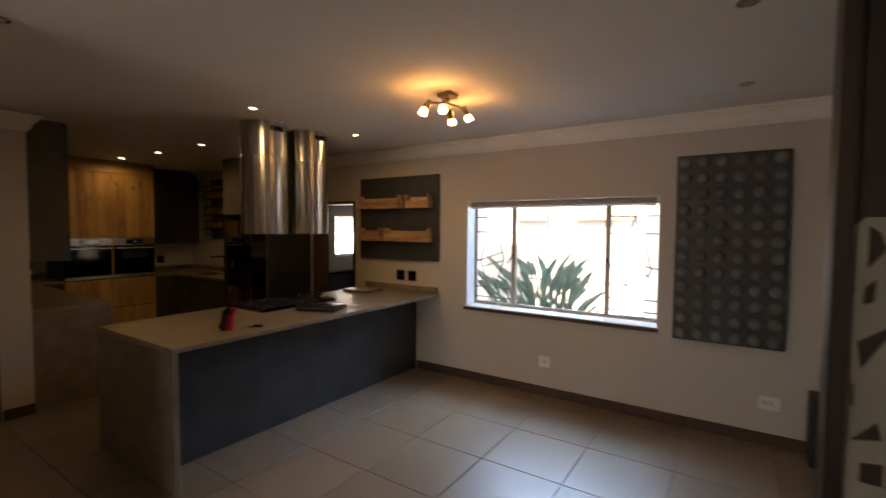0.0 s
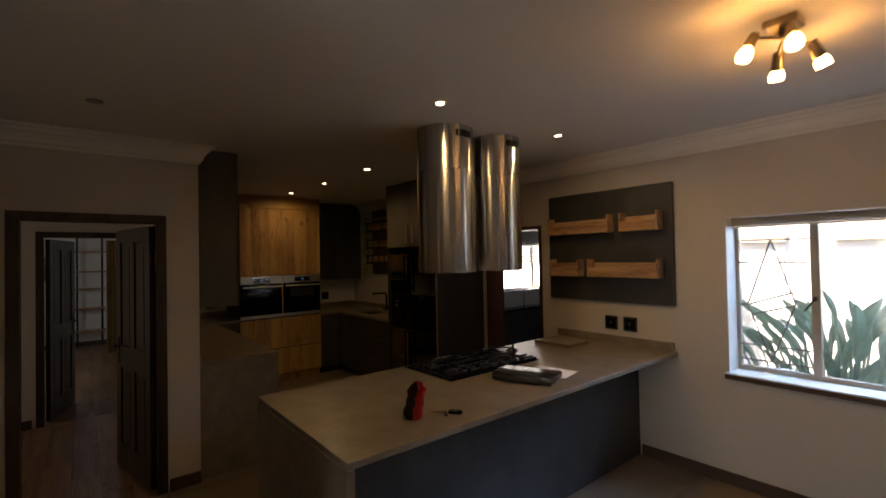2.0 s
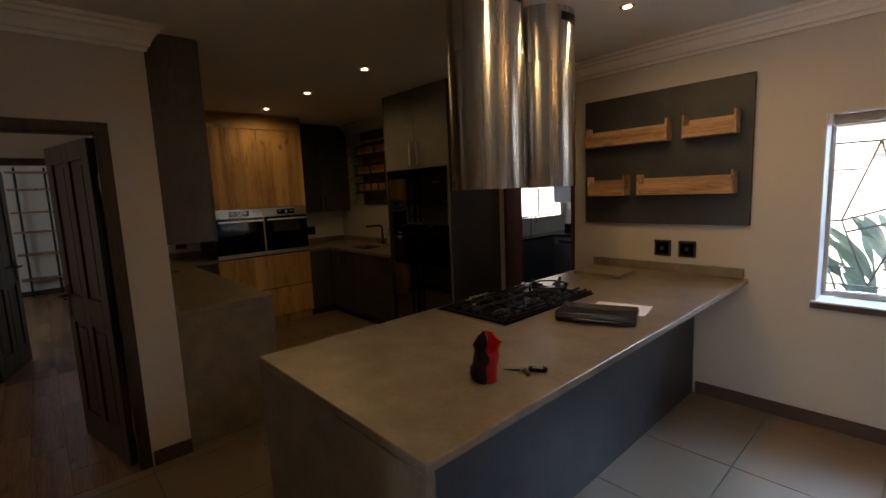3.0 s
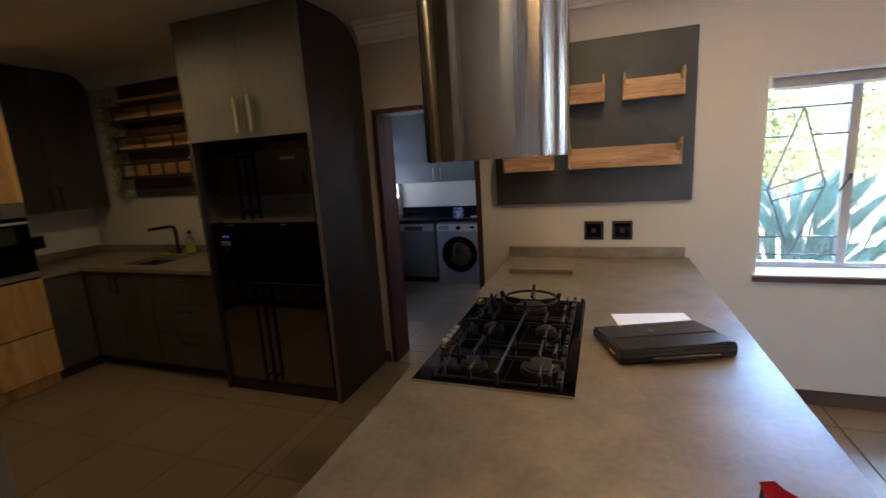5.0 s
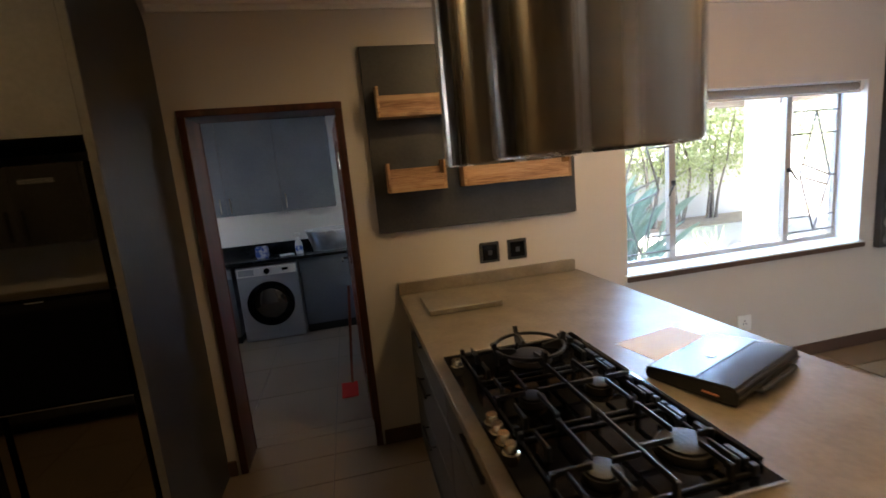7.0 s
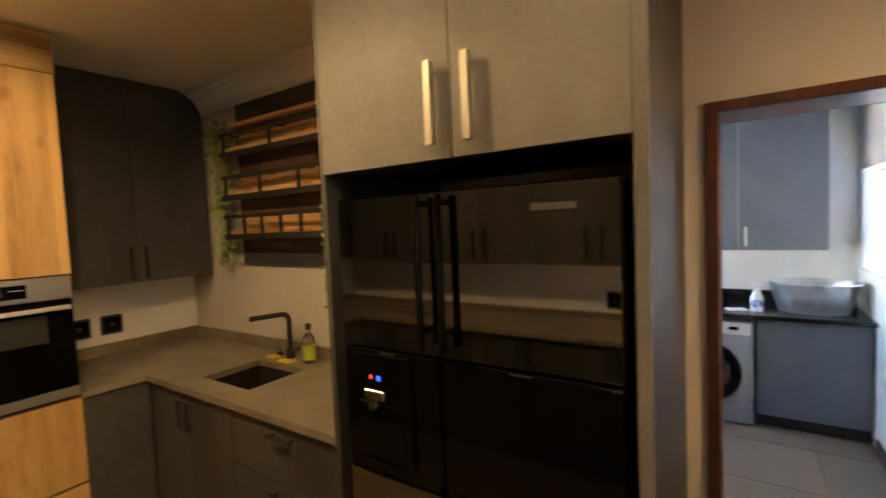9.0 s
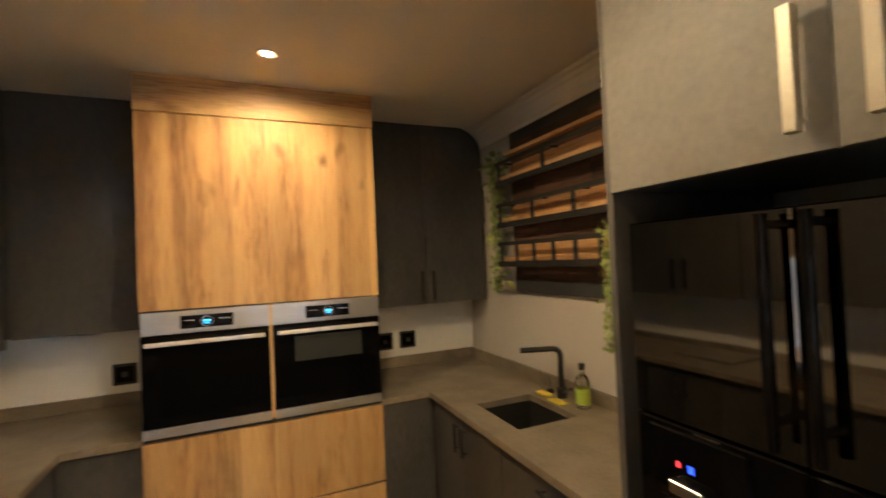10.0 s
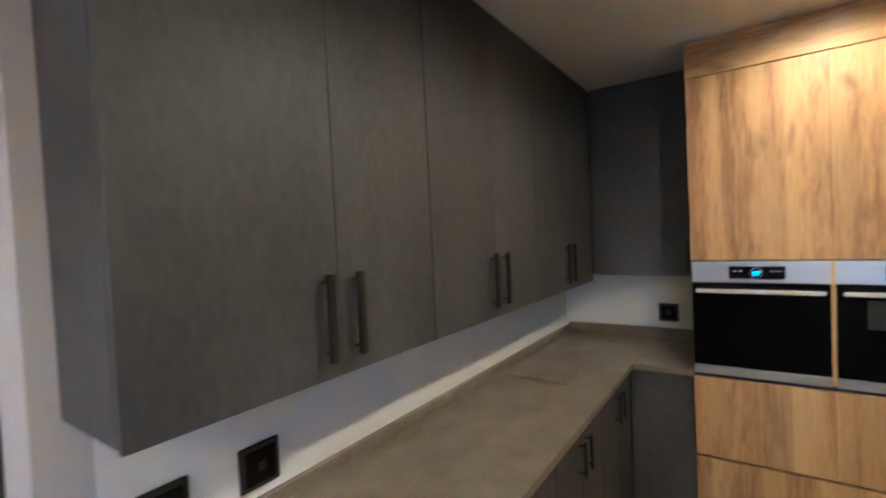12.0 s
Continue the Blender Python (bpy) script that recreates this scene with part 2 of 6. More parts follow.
OVEN_STEEL = mat("oven_steel", (0.46, 0.45, 0.43), (0.54, 0.53, 0.51), 0.33, 0.85, coarse=4, fine=60, stretch=(1, 0.2, 4), bump=0.02)
DULL_BRASS = mat("dull_champagne_bar", (0.38, 0.345, 0.285), (0.47, 0.43, 0.36), 0.42, 0.8, coarse=9, fine=80, bump=0.0)
NICKEL = mat("bronze_nickel", (0.20, 0.155, 0.105), (0.27, 0.21, 0.14), 0.3, 1.0, coarse=20, fine=80, bump=0.01)
SATIN = mat("satin_steel_bar", (0.66, 0.64, 0.60), (0.74, 0.72, 0.68), 0.42, 0.55, coarse=6, fine=80, bump=0.02)
MIRROR_BLACK = plain("dark_mirror_glass", (0.23, 0.222, 0.21), 0.035, 1.0)
BLACK_GLOSS = mat("black_glass", (0.002, 0.002, 0.0025), (0.004, 0.004, 0.0045), 0.06, coarse=3, fine=30, bump=0.0, rough_vary=0.03)
BLACK_MATT = mat("black_powder_coat", (0.012, 0.012, 0.012), (0.02, 0.02, 0.02), 0.5, coarse=6, fine=90, bump=0.05)
WINDOW_GLASS_GREY = plain("grey_oven_window_glass", (0.04, 0.042, 0.04), 0.12)
BLACK_GLOSS.node_tree.nodes["Principled BSDF"].inputs["Specular IOR Level"].default_value = 0.18
IRON = mat("cast_iron", (0.006, 0.006, 0.0065), (0.014, 0.014, 0.015), 0.42, coarse=20, fine=120, bump=0.25)
WHITE_PLASTIC = mat("white_plastic", (0.70, 0.69, 0.66), (0.75, 0.74, 0.71), 0.35, coarse=5, fine=60, bump=0.0)
GREY_ENAMEL = mat("grey_enamel", (0.30, 0.31, 0.33), (0.36, 0.37, 0.39), 0.3, coarse=3, fine=60, bump=0.0)
DARK_ENAMEL = mat("graphite_enamel", (0.10, 0.11, 0.12), (0.14, 0.15, 0.165), 0.35, coarse=3, fine=60, bump=0.0)
LAUNDRY_BOARD = mat("blue_grey_board", (0.10, 0.115, 0.135), (0.145, 0.165, 0.19), 0.5, coarse=2.5, fine=55, bump=0.04)
GRANITE = mat("black_granite", (0.006, 0.006, 0.007), (0.05, 0.05, 0.055), 0.15, coarse=60, fine=220, bump=0.0, contrast=(0.45, 0.8))
FRAME_STEEL = mat("painted_window_steel", (0.36, 0.31, 0.25), (0.43, 0.375, 0.31), 0.5, coarse=8, fine=90, bump=0.05)
BAR_STEEL = mat("burglar_bar_steel", (0.15, 0.14, 0.13), (0.21, 0.195, 0.18), 0.5, coarse=8, fine=90, bump=0.02)
SILL = mat("window_sill_paint", (0.66, 0.64, 0.61), (0.74, 0.72, 0.69), 0.45, coarse=5, fine=80, bump=0.04)
GLASS = clear("window_glass")
CLEAR = clear("clear_plastic", (0.95, 0.97, 0.95), 0.03)
LEATHER = mat("black_leather", (0.012, 0.013, 0.015), (0.03, 0.031, 0.035), 0.25, coarse=9, fine=120, bump=0.1)
POUCH_CLOTH = mat("dark_brown_cloth", (0.016, 0.011, 0.010), (0.04, 0.026, 0.021), 0.6, coarse=14, fine=200, bump=0.2)
RED_CLOTH = mat("red_cloth", (0.55, 0.02, 0.02), (0.72, 0.035, 0.03), 0.7, coarse=14, fine=300, bump=0.2)
PAPER = mat("white_paper", (0.80, 0.81, 0.83), (0.85, 0.86, 0.88), 0.8, coarse=4, fine=200, bump=0.02)
LEAF = mat("ivy_leaf", (0.12, 0.20, 0.04), (0.46, 0.50, 0.15), 0.5, coarse=12, fine=60, bump=0.1, vary=0.2)
STEM = mat("plant_stem", (0.07, 0.06, 0.03), (0.12, 0.1, 0.05), 0.7)
PADDLE = mat("strelitzia_leaf", (0.20, 0.27, 0.19), (0.36, 0.42, 0.32), 0.35, coarse=5, fine=40, bump=0.15)
TREE_LEAF = mat("tree_leaf", (0.28, 0.34, 0.14), (0.46, 0.50, 0.26), 0.5, coarse=1.5, fine=8, bump=0.0)


def let_light_through(m, share):
    """Leaves glow when lit from behind."""
    t = m.node_tree
    p, out = t.nodes["Principled BSDF"], t.nodes["Material Output"]
    tl, mx = t.nodes.new("ShaderNodeBsdfTranslucent"), t.nodes.new("ShaderNodeMixShader")
    t.links.new(p.inputs["Base Color"].links[0].from_socket, tl.inputs["Color"])
    mx.inputs[0].default_value = share
    t.links.new(p.outputs[0], mx.inputs[1])
    t.links.new(tl.outputs[0], mx.inputs[2])
    t.links.new(mx.outputs[0], out.inputs["Surface"])


let_light_through(PADDLE, 0.3)
let_light_through(TREE_LEAF, 0.55)
BED_LEAF = mat("bed_leaf", (0.07, 0.13, 0.04), (0.15, 0.23, 0.08), 0.5, coarse=3, fine=20, bump=0.0)
BARK = mat("tree_bark", (0.10, 0.085, 0.07), (0.22, 0.19, 0.16), 0.9, coarse=8, fine=60, stretch=(1, 1, 0.3), bump=0.6)
FACADE = mat("facade_plaster", (0.72, 0.70, 0.66), (0.80, 0.78, 0.74), 0.85, coarse=0.7, fine=60, bump=0.2)
GARDEN_WALL = mat("garden_wall_plaster", (0.42, 0.40, 0.375), (0.52, 0.50, 0.465), 0.9, coarse=0.9, fine=50, bump=0.25)
SHUTTER = mat("beige_shutter", (0.50, 0.40, 0.27), (0.58, 0.47, 0.33), 0.6, coarse=3, fine=60)
PAVING = mat("garden_paving", (0.34, 0.32, 0.29), (0.46, 0.435, 0.40), 0.9, coarse=0.8, fine=30, bump=0.3)
SOIL = mat("bed_soil", (0.20, 0.15, 0.11), (0.34, 0.27, 0.20), 0.95, coarse=3, fine=40, bump=0.6)
ROOF = mat("roof_tile", (0.16, 0.13, 0.11), (0.24, 0.20, 0.17), 0.85, coarse=2, fine=40, bump=0.3)
ZINC = mat("galvanised_zinc", (0.42, 0.44, 0.46), (0.60, 0.62, 0.64), 0.35, 0.9, coarse=14, fine=50, bump=0.02)
BULB = plain("lit_bulb", (1, 0.9, 0.7), 0.5, 0, (1.0, 0.78, 0.45), 5.0)
OFF_BULB = plain("unlit_bulb", (0.35, 0.34, 0.32), 0.3)
SHADE = plain("lit_frosted_shade", (1, 0.9, 0.7), 0.5, 0, (1.0, 0.50, 0.14), 12.5)
BLUE_DIAL = plain("blue_display", (0.02, 0.1, 0.2), 0.3, 0, (0.1, 0.55, 1.0), 0.05)
RED_LED = plain("red_led", (0.2, 0, 0), 0.3, 0, (1.0, 0.05, 0.05), 0.035)
BLUE_LED = plain("blue_led", (0, 0, 0.2), 0.3, 0, (0.05, 0.1, 1.0), 0.05)
YELLOW = mat("yellow_sponge", (0.6, 0.45, 0.03), (0.75, 0.58, 0.06), 0.9, coarse=20, fine=200, bump=0.5)
LABEL_GREEN = plain("lime_label", (0.45, 0.55, 0.06), 0.5)
BLUE_LABEL = mat("blue_packet", (0.06, 0.13, 0.45), (0.7, 0.72, 0.75), 0.4, coarse=22, fine=60, contrast=(0.45, 0.55))
GOLD = plain("brass_ring", (0.75, 0.5, 0.15), 0.35, 1.0)
CURTAIN = mat("ochre_curtain", (0.33, 0.2, 0.07), (0.45, 0.29, 0.11), 0.9, coarse=5, fine=120)

# ---- building helpers ----
ORIGIN = {}


def thing(name, loc, label, category, group="", rz=None):
    ob = new(name)
    ob.empty_display_size = 0.05
    ob.matrix_world = pose(*loc, 0, 0, rz or 0)
    ORIGIN[ob.name] = Vector((0, 0, 0)) if rz is not None else Vector(loc)
    return tagged(ob, label, category, group)


def part(name, bm, material, parent=None, label="", bevel=0.0, smooth=False, segments=1):
    if bevel:
        bmesh.ops.bevel(bm, geom=bm.edges[:], offset=bevel, segments=segments, affect="EDGES", clamp_overlap=True)
    o = ORIGIN[parent.name] if parent else Vector((0, 0, 0))
    if o.length:
        bmesh.ops.translate(bm, verts=bm.verts, vec=-o)
    bmesh.ops.recalc_face_normals(bm, faces=bm.faces)
    me = bpy.data.meshes.new(name)
    bm.to_mesh(me)
    bm.free()
    if smooth:
        me.shade_smooth()
        me.set_sharp_from_angle(angle=radians(40))
    me.materials.append(material)
    ob = new(name, me)
    if parent:
        ob.parent = parent
        ORIGIN[ob.name] = o
    if label:
        ob["label"] = label
    return ob


def box(bm, x0, x1, y0, y1, z0, z1):
    m = Matrix.Translation(((x0 + x1) / 2, (y0 + y1) / 2, (z0 + z1) / 2)) @ Matrix.Diagonal((x1 - x0, y1 - y0, z1 - z0, 1))
    bmesh.ops.create_cube(bm, size=1, matrix=m)
    return bm


def rod(bm, a, b, r0, r1=None, seg=12):
    a, b = Vector(a), Vector(b)
    m = Matrix.Translation((a + b) / 2) @ (b - a).to_track_quat("Z", "Y").to_matrix().to_4x4()
    bmesh.ops.create_cone(bm, cap_ends=True, segments=seg, radius1=r0, radius2=r0 if r1 is None else r1, depth=(b - a).length, matrix=m)
    return bm


def bb(name, dims, material, parent=None, label="", bevel=0.002):
    return part(name, box(bmesh.new(), *dims), material, parent, label, bevel)


def rr(name, a, b, r, material, parent=None, label="", seg=16, r1=None, smooth=True):
    return part(name, rod(bmesh.new(), a, b, r, r1, seg), material, parent, label, 0, smooth)


def lathe(bm, centre, profile, seg=24):
    """Turns (radius, z) pairs about a vertical axis."""
    rings = []
    for r, z in profile:
        rings.append([bm.verts.new((centre[0] + r * math.cos(2 * math.pi * k / seg), centre[1] + r * math.sin(2 * math.pi * k / seg), centre[2] + z)) for k in range(seg)])
    for a, b in zip(rings, rings[1:]):
        for k in range(seg):
            bm.faces.new((a[k], a[(k + 1) % seg], b[(k + 1) % seg], b[k]))
    return bm


def extrude_poly(bm, pts, axis, a, b):
    """A flat outline pushed from a to b along an axis; pts are the other two coordinates in order."""
    def at(p, v):
        return {"x": (v, p[0], p[1]), "y": (p[0], v, p[1]), "z": (p[0], p[1], v)}[axis]
    lo, hi = [bm.verts.new(at(p, a)) for p in pts], [bm.verts.new(at(p, b)) for p in pts]
    bm.faces.new(lo)
    bm.faces.new(hi[::-1])
    for k in range(len(pts)):
        bm.faces.new((lo[k], lo[(k + 1) % len(pts)], hi[(k + 1) % len(pts)], hi[k]))
    return bm


def plate(outline, holes, z0, z1):
    """A flat slab of any outline, with holes through it."""
    bm = bmesh.new()
    edges = []
    for loop in [outline] + holes:
        vs = [bm.verts.new((a, b, z0)) for a, b in loop]
        edges += [bm.edges.new((a, b)) for a, b in zip(vs, vs[1:] + vs[:1])]
    bmesh.ops.triangle_fill(bm, edges=edges, use_beauty=True, use_dissolve=False)
    r = bmesh.ops.extrude_face_region(bm, geom=bm.faces[:])
    bmesh.ops.translate(bm, verts=[v for v in r["geom"] if isinstance(v, bmesh.types.BMVert)], vec=(0, 0, z1 - z0))
    return bm


def bar_handle(parent, a, b, out, material=NICKEL, w=0.008, stand=0.03):
    """A flat bar pull with two feet; out is the direction away from the door."""
    a, b, out = Vector(a), Vector(b), Vector(out)
    bm = bmesh.new()
    m0, m1 = a + out * stand, b + out * stand
    lo = Vector([min(m0[k], m1[k]) - w for k in range(3)])
    hi = Vector([max(m0[k], m1[k]) + w for k in range(3)])
    box(bm, lo.x, hi.x, lo.y, hi.y, lo.z, hi.z)
    along = (b - a).normalized()
    for p in (a + along * 0.012, b - along * 0.012):
        rod(bm, p, p + out * stand, 0.005, seg=8)
    return part("handle", bm, material, parent, "slim metal bar handle", 0.0015)


def structure(name, bm, material, label, bevel=0.0, smooth=False):
    return tagged(part(name, bm, material, None, "", bevel, smooth), label, name.split("_")[0], kind="structure")


# ---- shell of the house ----
NW, SW, WW, DW, EW = 6.145, 3.21, -7.06, -4.0, 2.2
TOP = CEIL
W0, W1, WZ0, WZ1 = -1.372, 0.515, 0.778, 1.93
L0, L1, LZ = -3.80, -3.068, 1.948

bm = bmesh.new()
for d in ((-7.2, L0 - 0.02, NW, NW + 0.23, -0.2, TOP), (L0 - 0.02, L1 + 0.02, NW, NW + 0.23, LZ + 0.02, TOP), (L1 + 0.02, W0, NW, NW + 0.23, -0.2, TOP),
          (W0, W1, NW, NW + 0.23, WZ1, TOP), (W0, W1, NW, NW + 0.23, -0.2, WZ0), (W1, EW + 0.2, NW, NW + 0.23, -0.2, TOP)):
    box(bm, *d)
structure("wall_north", bm, PAINT, "warm grey painted wall with a window and a doorway")
structure("wall_west", box(bmesh.new(), WW - 0.14, WW, SW - 0.1, NW, -0.2, TOP), WHITE_PAINT, "off-white painted kitchen wall behind the ovens")
structure("wall_south", box(bmesh.new(), WW, DW - 0.1, SW - 0.1, SW, -0.2, TOP), WHITE_PAINT, "off-white painted wall behind the kitchen cabinets")
D0, D1, DZ = 2.2, 2.935, 1.965
bm = bmesh.new()
for d in ((DW - 0.1, DW, 2.04, D0 - 0.03, -0.2, TOP), (DW - 0.1, DW, D0 - 0.03, D1 + 0.03, DZ + 0.03, TOP), (DW - 0.1, DW, D1 + 0.03, SW, -0.2, TOP)):
    box(bm, *d)
structure("wall_passage", bm, PAINT, "warm grey painted wall with the passage doorway")
bm = bmesh.new()
box(bm, DW - 0.1, -1.6, 1.9, 2.04, -0.2, TOP)
box(bm, -1.74, -1.6, -2.2, 1.9, -0.2, TOP)
structure("wall_lounge", bm, PAINT, "warm grey painted wall that turns beside the passage door")
# The opening is unseen and added; its width sets how much daylight enters.
bm = bmesh.new()
box(bm, -1.74, EW + 0.2, -2.4, -2.2, 2.3, TOP)
box(bm, -1.74, -1.7, -2.4, -2.2, -0.2, 2.3)
box(bm, -0.45, EW + 0.2, -2.4, -2.2, -0.2, 2.3)
structure("wall_back", bm, PAINT, "warm grey painted wall round an unseen opening added for daylight")
structure("wall_east", box(bmesh.new(), EW, EW + 0.2, -2.2, NW, -0.2, TOP), PAINT, "warm grey painted end wall of the lounge")
structure("ceiling", box(bmesh.new(), -7.2, 3.5, -2.4, NW + 0.23, TOP, TOP + 0.1), CEILING, "matt off-white painted ceiling")
structure("ground", box(bmesh.new(), -150, 150, -150, 150, -0.5, -0.22), PAVING, "pale grey garden paving")
structure("floor", box(bmesh.new(), -12.0, 3.5, -2.4, NW + 3.2, -0.21, -0.012), GROUT, "dark grout bed of the tiled floor")

# laundry
LX0, LX1, LY1, LTOP = -5.0, -2.98, 9.08, 2.45
bm = bmesh.new()
VY0, VY1, VZ0, VZ1 = 7.62, 8.95, 1.12, 1.88
for d in ((NW + 0.23, VY0, -0.2, LTOP), (VY1, LY1, -0.2, LTOP), (VY0, VY1, -0.2, VZ0), (VY0, VY1, VZ1, LTOP)):
    box(bm, LX0 - 0.15, LX0, *d)
box(bm, LX0 - 0.15, LX1 + 0.2, LY1, LY1 + 0.2, -0.2, LTOP)
BZ0, BZ1, BY0, BY1 = 1.18, 1.9, 7.55, 8.95
for d in ((NW + 0.23, BY0, -0.2, LTOP), (BY1, LY1, -0.2, LTOP), (BY0, BY1, -0.2, BZ0), (BY0, BY1, BZ1, LTOP)):
    box(bm, LX1, LX1 + 0.2, *d)
structure("wall_laundry", bm, WHITE_PAINT, "off-white painted laundry walls with one window")
structure("ceiling_laundry", box(bmesh.new(), LX0 - 0.15, LX1 + 0.2, NW + 0.23, LY1 + 0.2, LTOP, LTOP + 0.1), CEILING, "matt off-white laundry ceiling")

# passage and the room at its end
bm = bmesh.new()
P0, P1 = 2.2, 2.95
for d in ((-6.5, -6.4, -0.6, P0 - 0.03, -0.2, TOP), (-6.5, -6.4, P1 + 0.03, SW - 0.1, -0.2, TOP), (-6.5, -6.4, P0 - 0.03, P1 + 0.03, DZ + 0.03, TOP),
          (-6.5, DW - 0.1, -0.7, -0.6, -0.2, TOP), (DW - 0.1, DW, -0.7, 1.9, -0.2, TOP)):
    box(bm, *d)
structure("wall_hall", bm, PAINT, "warm grey painted passage walls")
bm = bmesh.new()
box(bm, -12.0, -11.9, 0.4, 4.6, -0.2, TOP)
box(bm, -11.9, -6.5, 0.3, 0.4, -0.2, TOP)
box(bm, -11.9, -7.2, 4.5, 4.6, -0.2, TOP)
box(bm, -7.2, -7.1, SW, 4.6, -0.2, TOP)
structure("wall_far_room", bm, WHITE_PAINT, "pale painted walls of the room beyond the passage")
structure("ceiling_passage", box(bmesh.new(), -12.0, DW - 0.1, -0.7, 4.6, TOP + 0.1, TOP + 0.2), CEILING, "matt off-white passage ceiling")
# South overhang is unseen, lengthened to keep sun off the lounge floor.
structure("roof", box(bmesh.new(), -12.3, 3.9, -4.6, NW + 0.6, TOP + 0.25, TOP + 0.42), ROOF, "flat brown roof over the house, its unseen south overhang added against the sun")


def cornice(name, a, b, inward, mitre0=0.0, mitre1=0.0):
    """A moulded plaster cornice from a to b under the ceiling; inward points into the room."""
    prof = [(0, 0.135), (0.014, 0.135), (0.018, 0.115), (0.03, 0.108), (0.036, 0.085), (0.06, 0.05), (0.072, 0.045), (0.078, 0.025), (0.098, 0.02), (0.1, 0.0), (0, 0)]
    a, b, inw = Vector((*a, 0)), Vector((*b, 0)), Vector((*inward, 0))
    along = (b - a).normalized()
    bm = bmesh.new()
    rows = []
    for p, mitre in ((a, mitre0), (b, -mitre1)):
        rows.append([bm.verts.new(p + inw * (d + 0.001) + along * d * mitre + Vector((0, 0, TOP - 0.002 - h))) for d, h in prof])
    n = len(prof)
    for k in range(n):
        bm.faces.new((rows[0][k], rows[0][(k + 1) % n], rows[1][(k + 1) % n], rows[1][k]))
    bm.faces.new(rows[0])
    bm.faces.new(rows[1][::-1])
    return tagged(part(name, bm, CORNICE), "white moulded plaster cornice under the ceiling", "cornice", kind="structure")


cornice("trim_1", (-6.9, NW), (-4.93, NW), (0, -1))
cornice("trim_2", (-3.88, NW), (EW, NW), (0, -1), 0, 1)
cornice("trim_3", (DW, SW), (DW, 2.04), (1, 0), -1, 1)
cornice("trim_4", (DW, 2.04), (-1.6, 2.04), (0, 1), 1, -1)
cornice("trim_5", (EW, NW), (EW, -2.2), (-1, 0), 1, 0)

for k, d in enumerate(((-2.03, EW, NW - 0.016, NW - 0.001, 0, 0.09), (-3.02, -2.8, NW - 0.016, NW - 0.001, 0, 0.09), (-3.9, L0 - 0.05, NW - 0.016, NW - 0.001, 0, 0.09),
                       (DW + 0.001, DW + 0.016, D1 + 0.07, SW, 0, 0.09), (DW + 0.001, -1.6, 2.041, 2.056, 0, 0.09), (EW - 0.016, EW - 0.001, 5.2, NW - 0.02, 0, 0.09),
                       (LX1 - 0.016, LX1 - 0.001, NW + 0.25, 8.4, 0, 0.09), (-6.399, -6.384, -0.6, P0 - 0.09, 0, 0.09), (-11.899, -11.88, 0.4, 4.5, 0, 0.09))):
    tagged(bb("baseboard_%d" % (k + 1), d, SKIRT, None, "", 0.003), "dark brown skirting board along the wall", "baseboard", kind="structure")


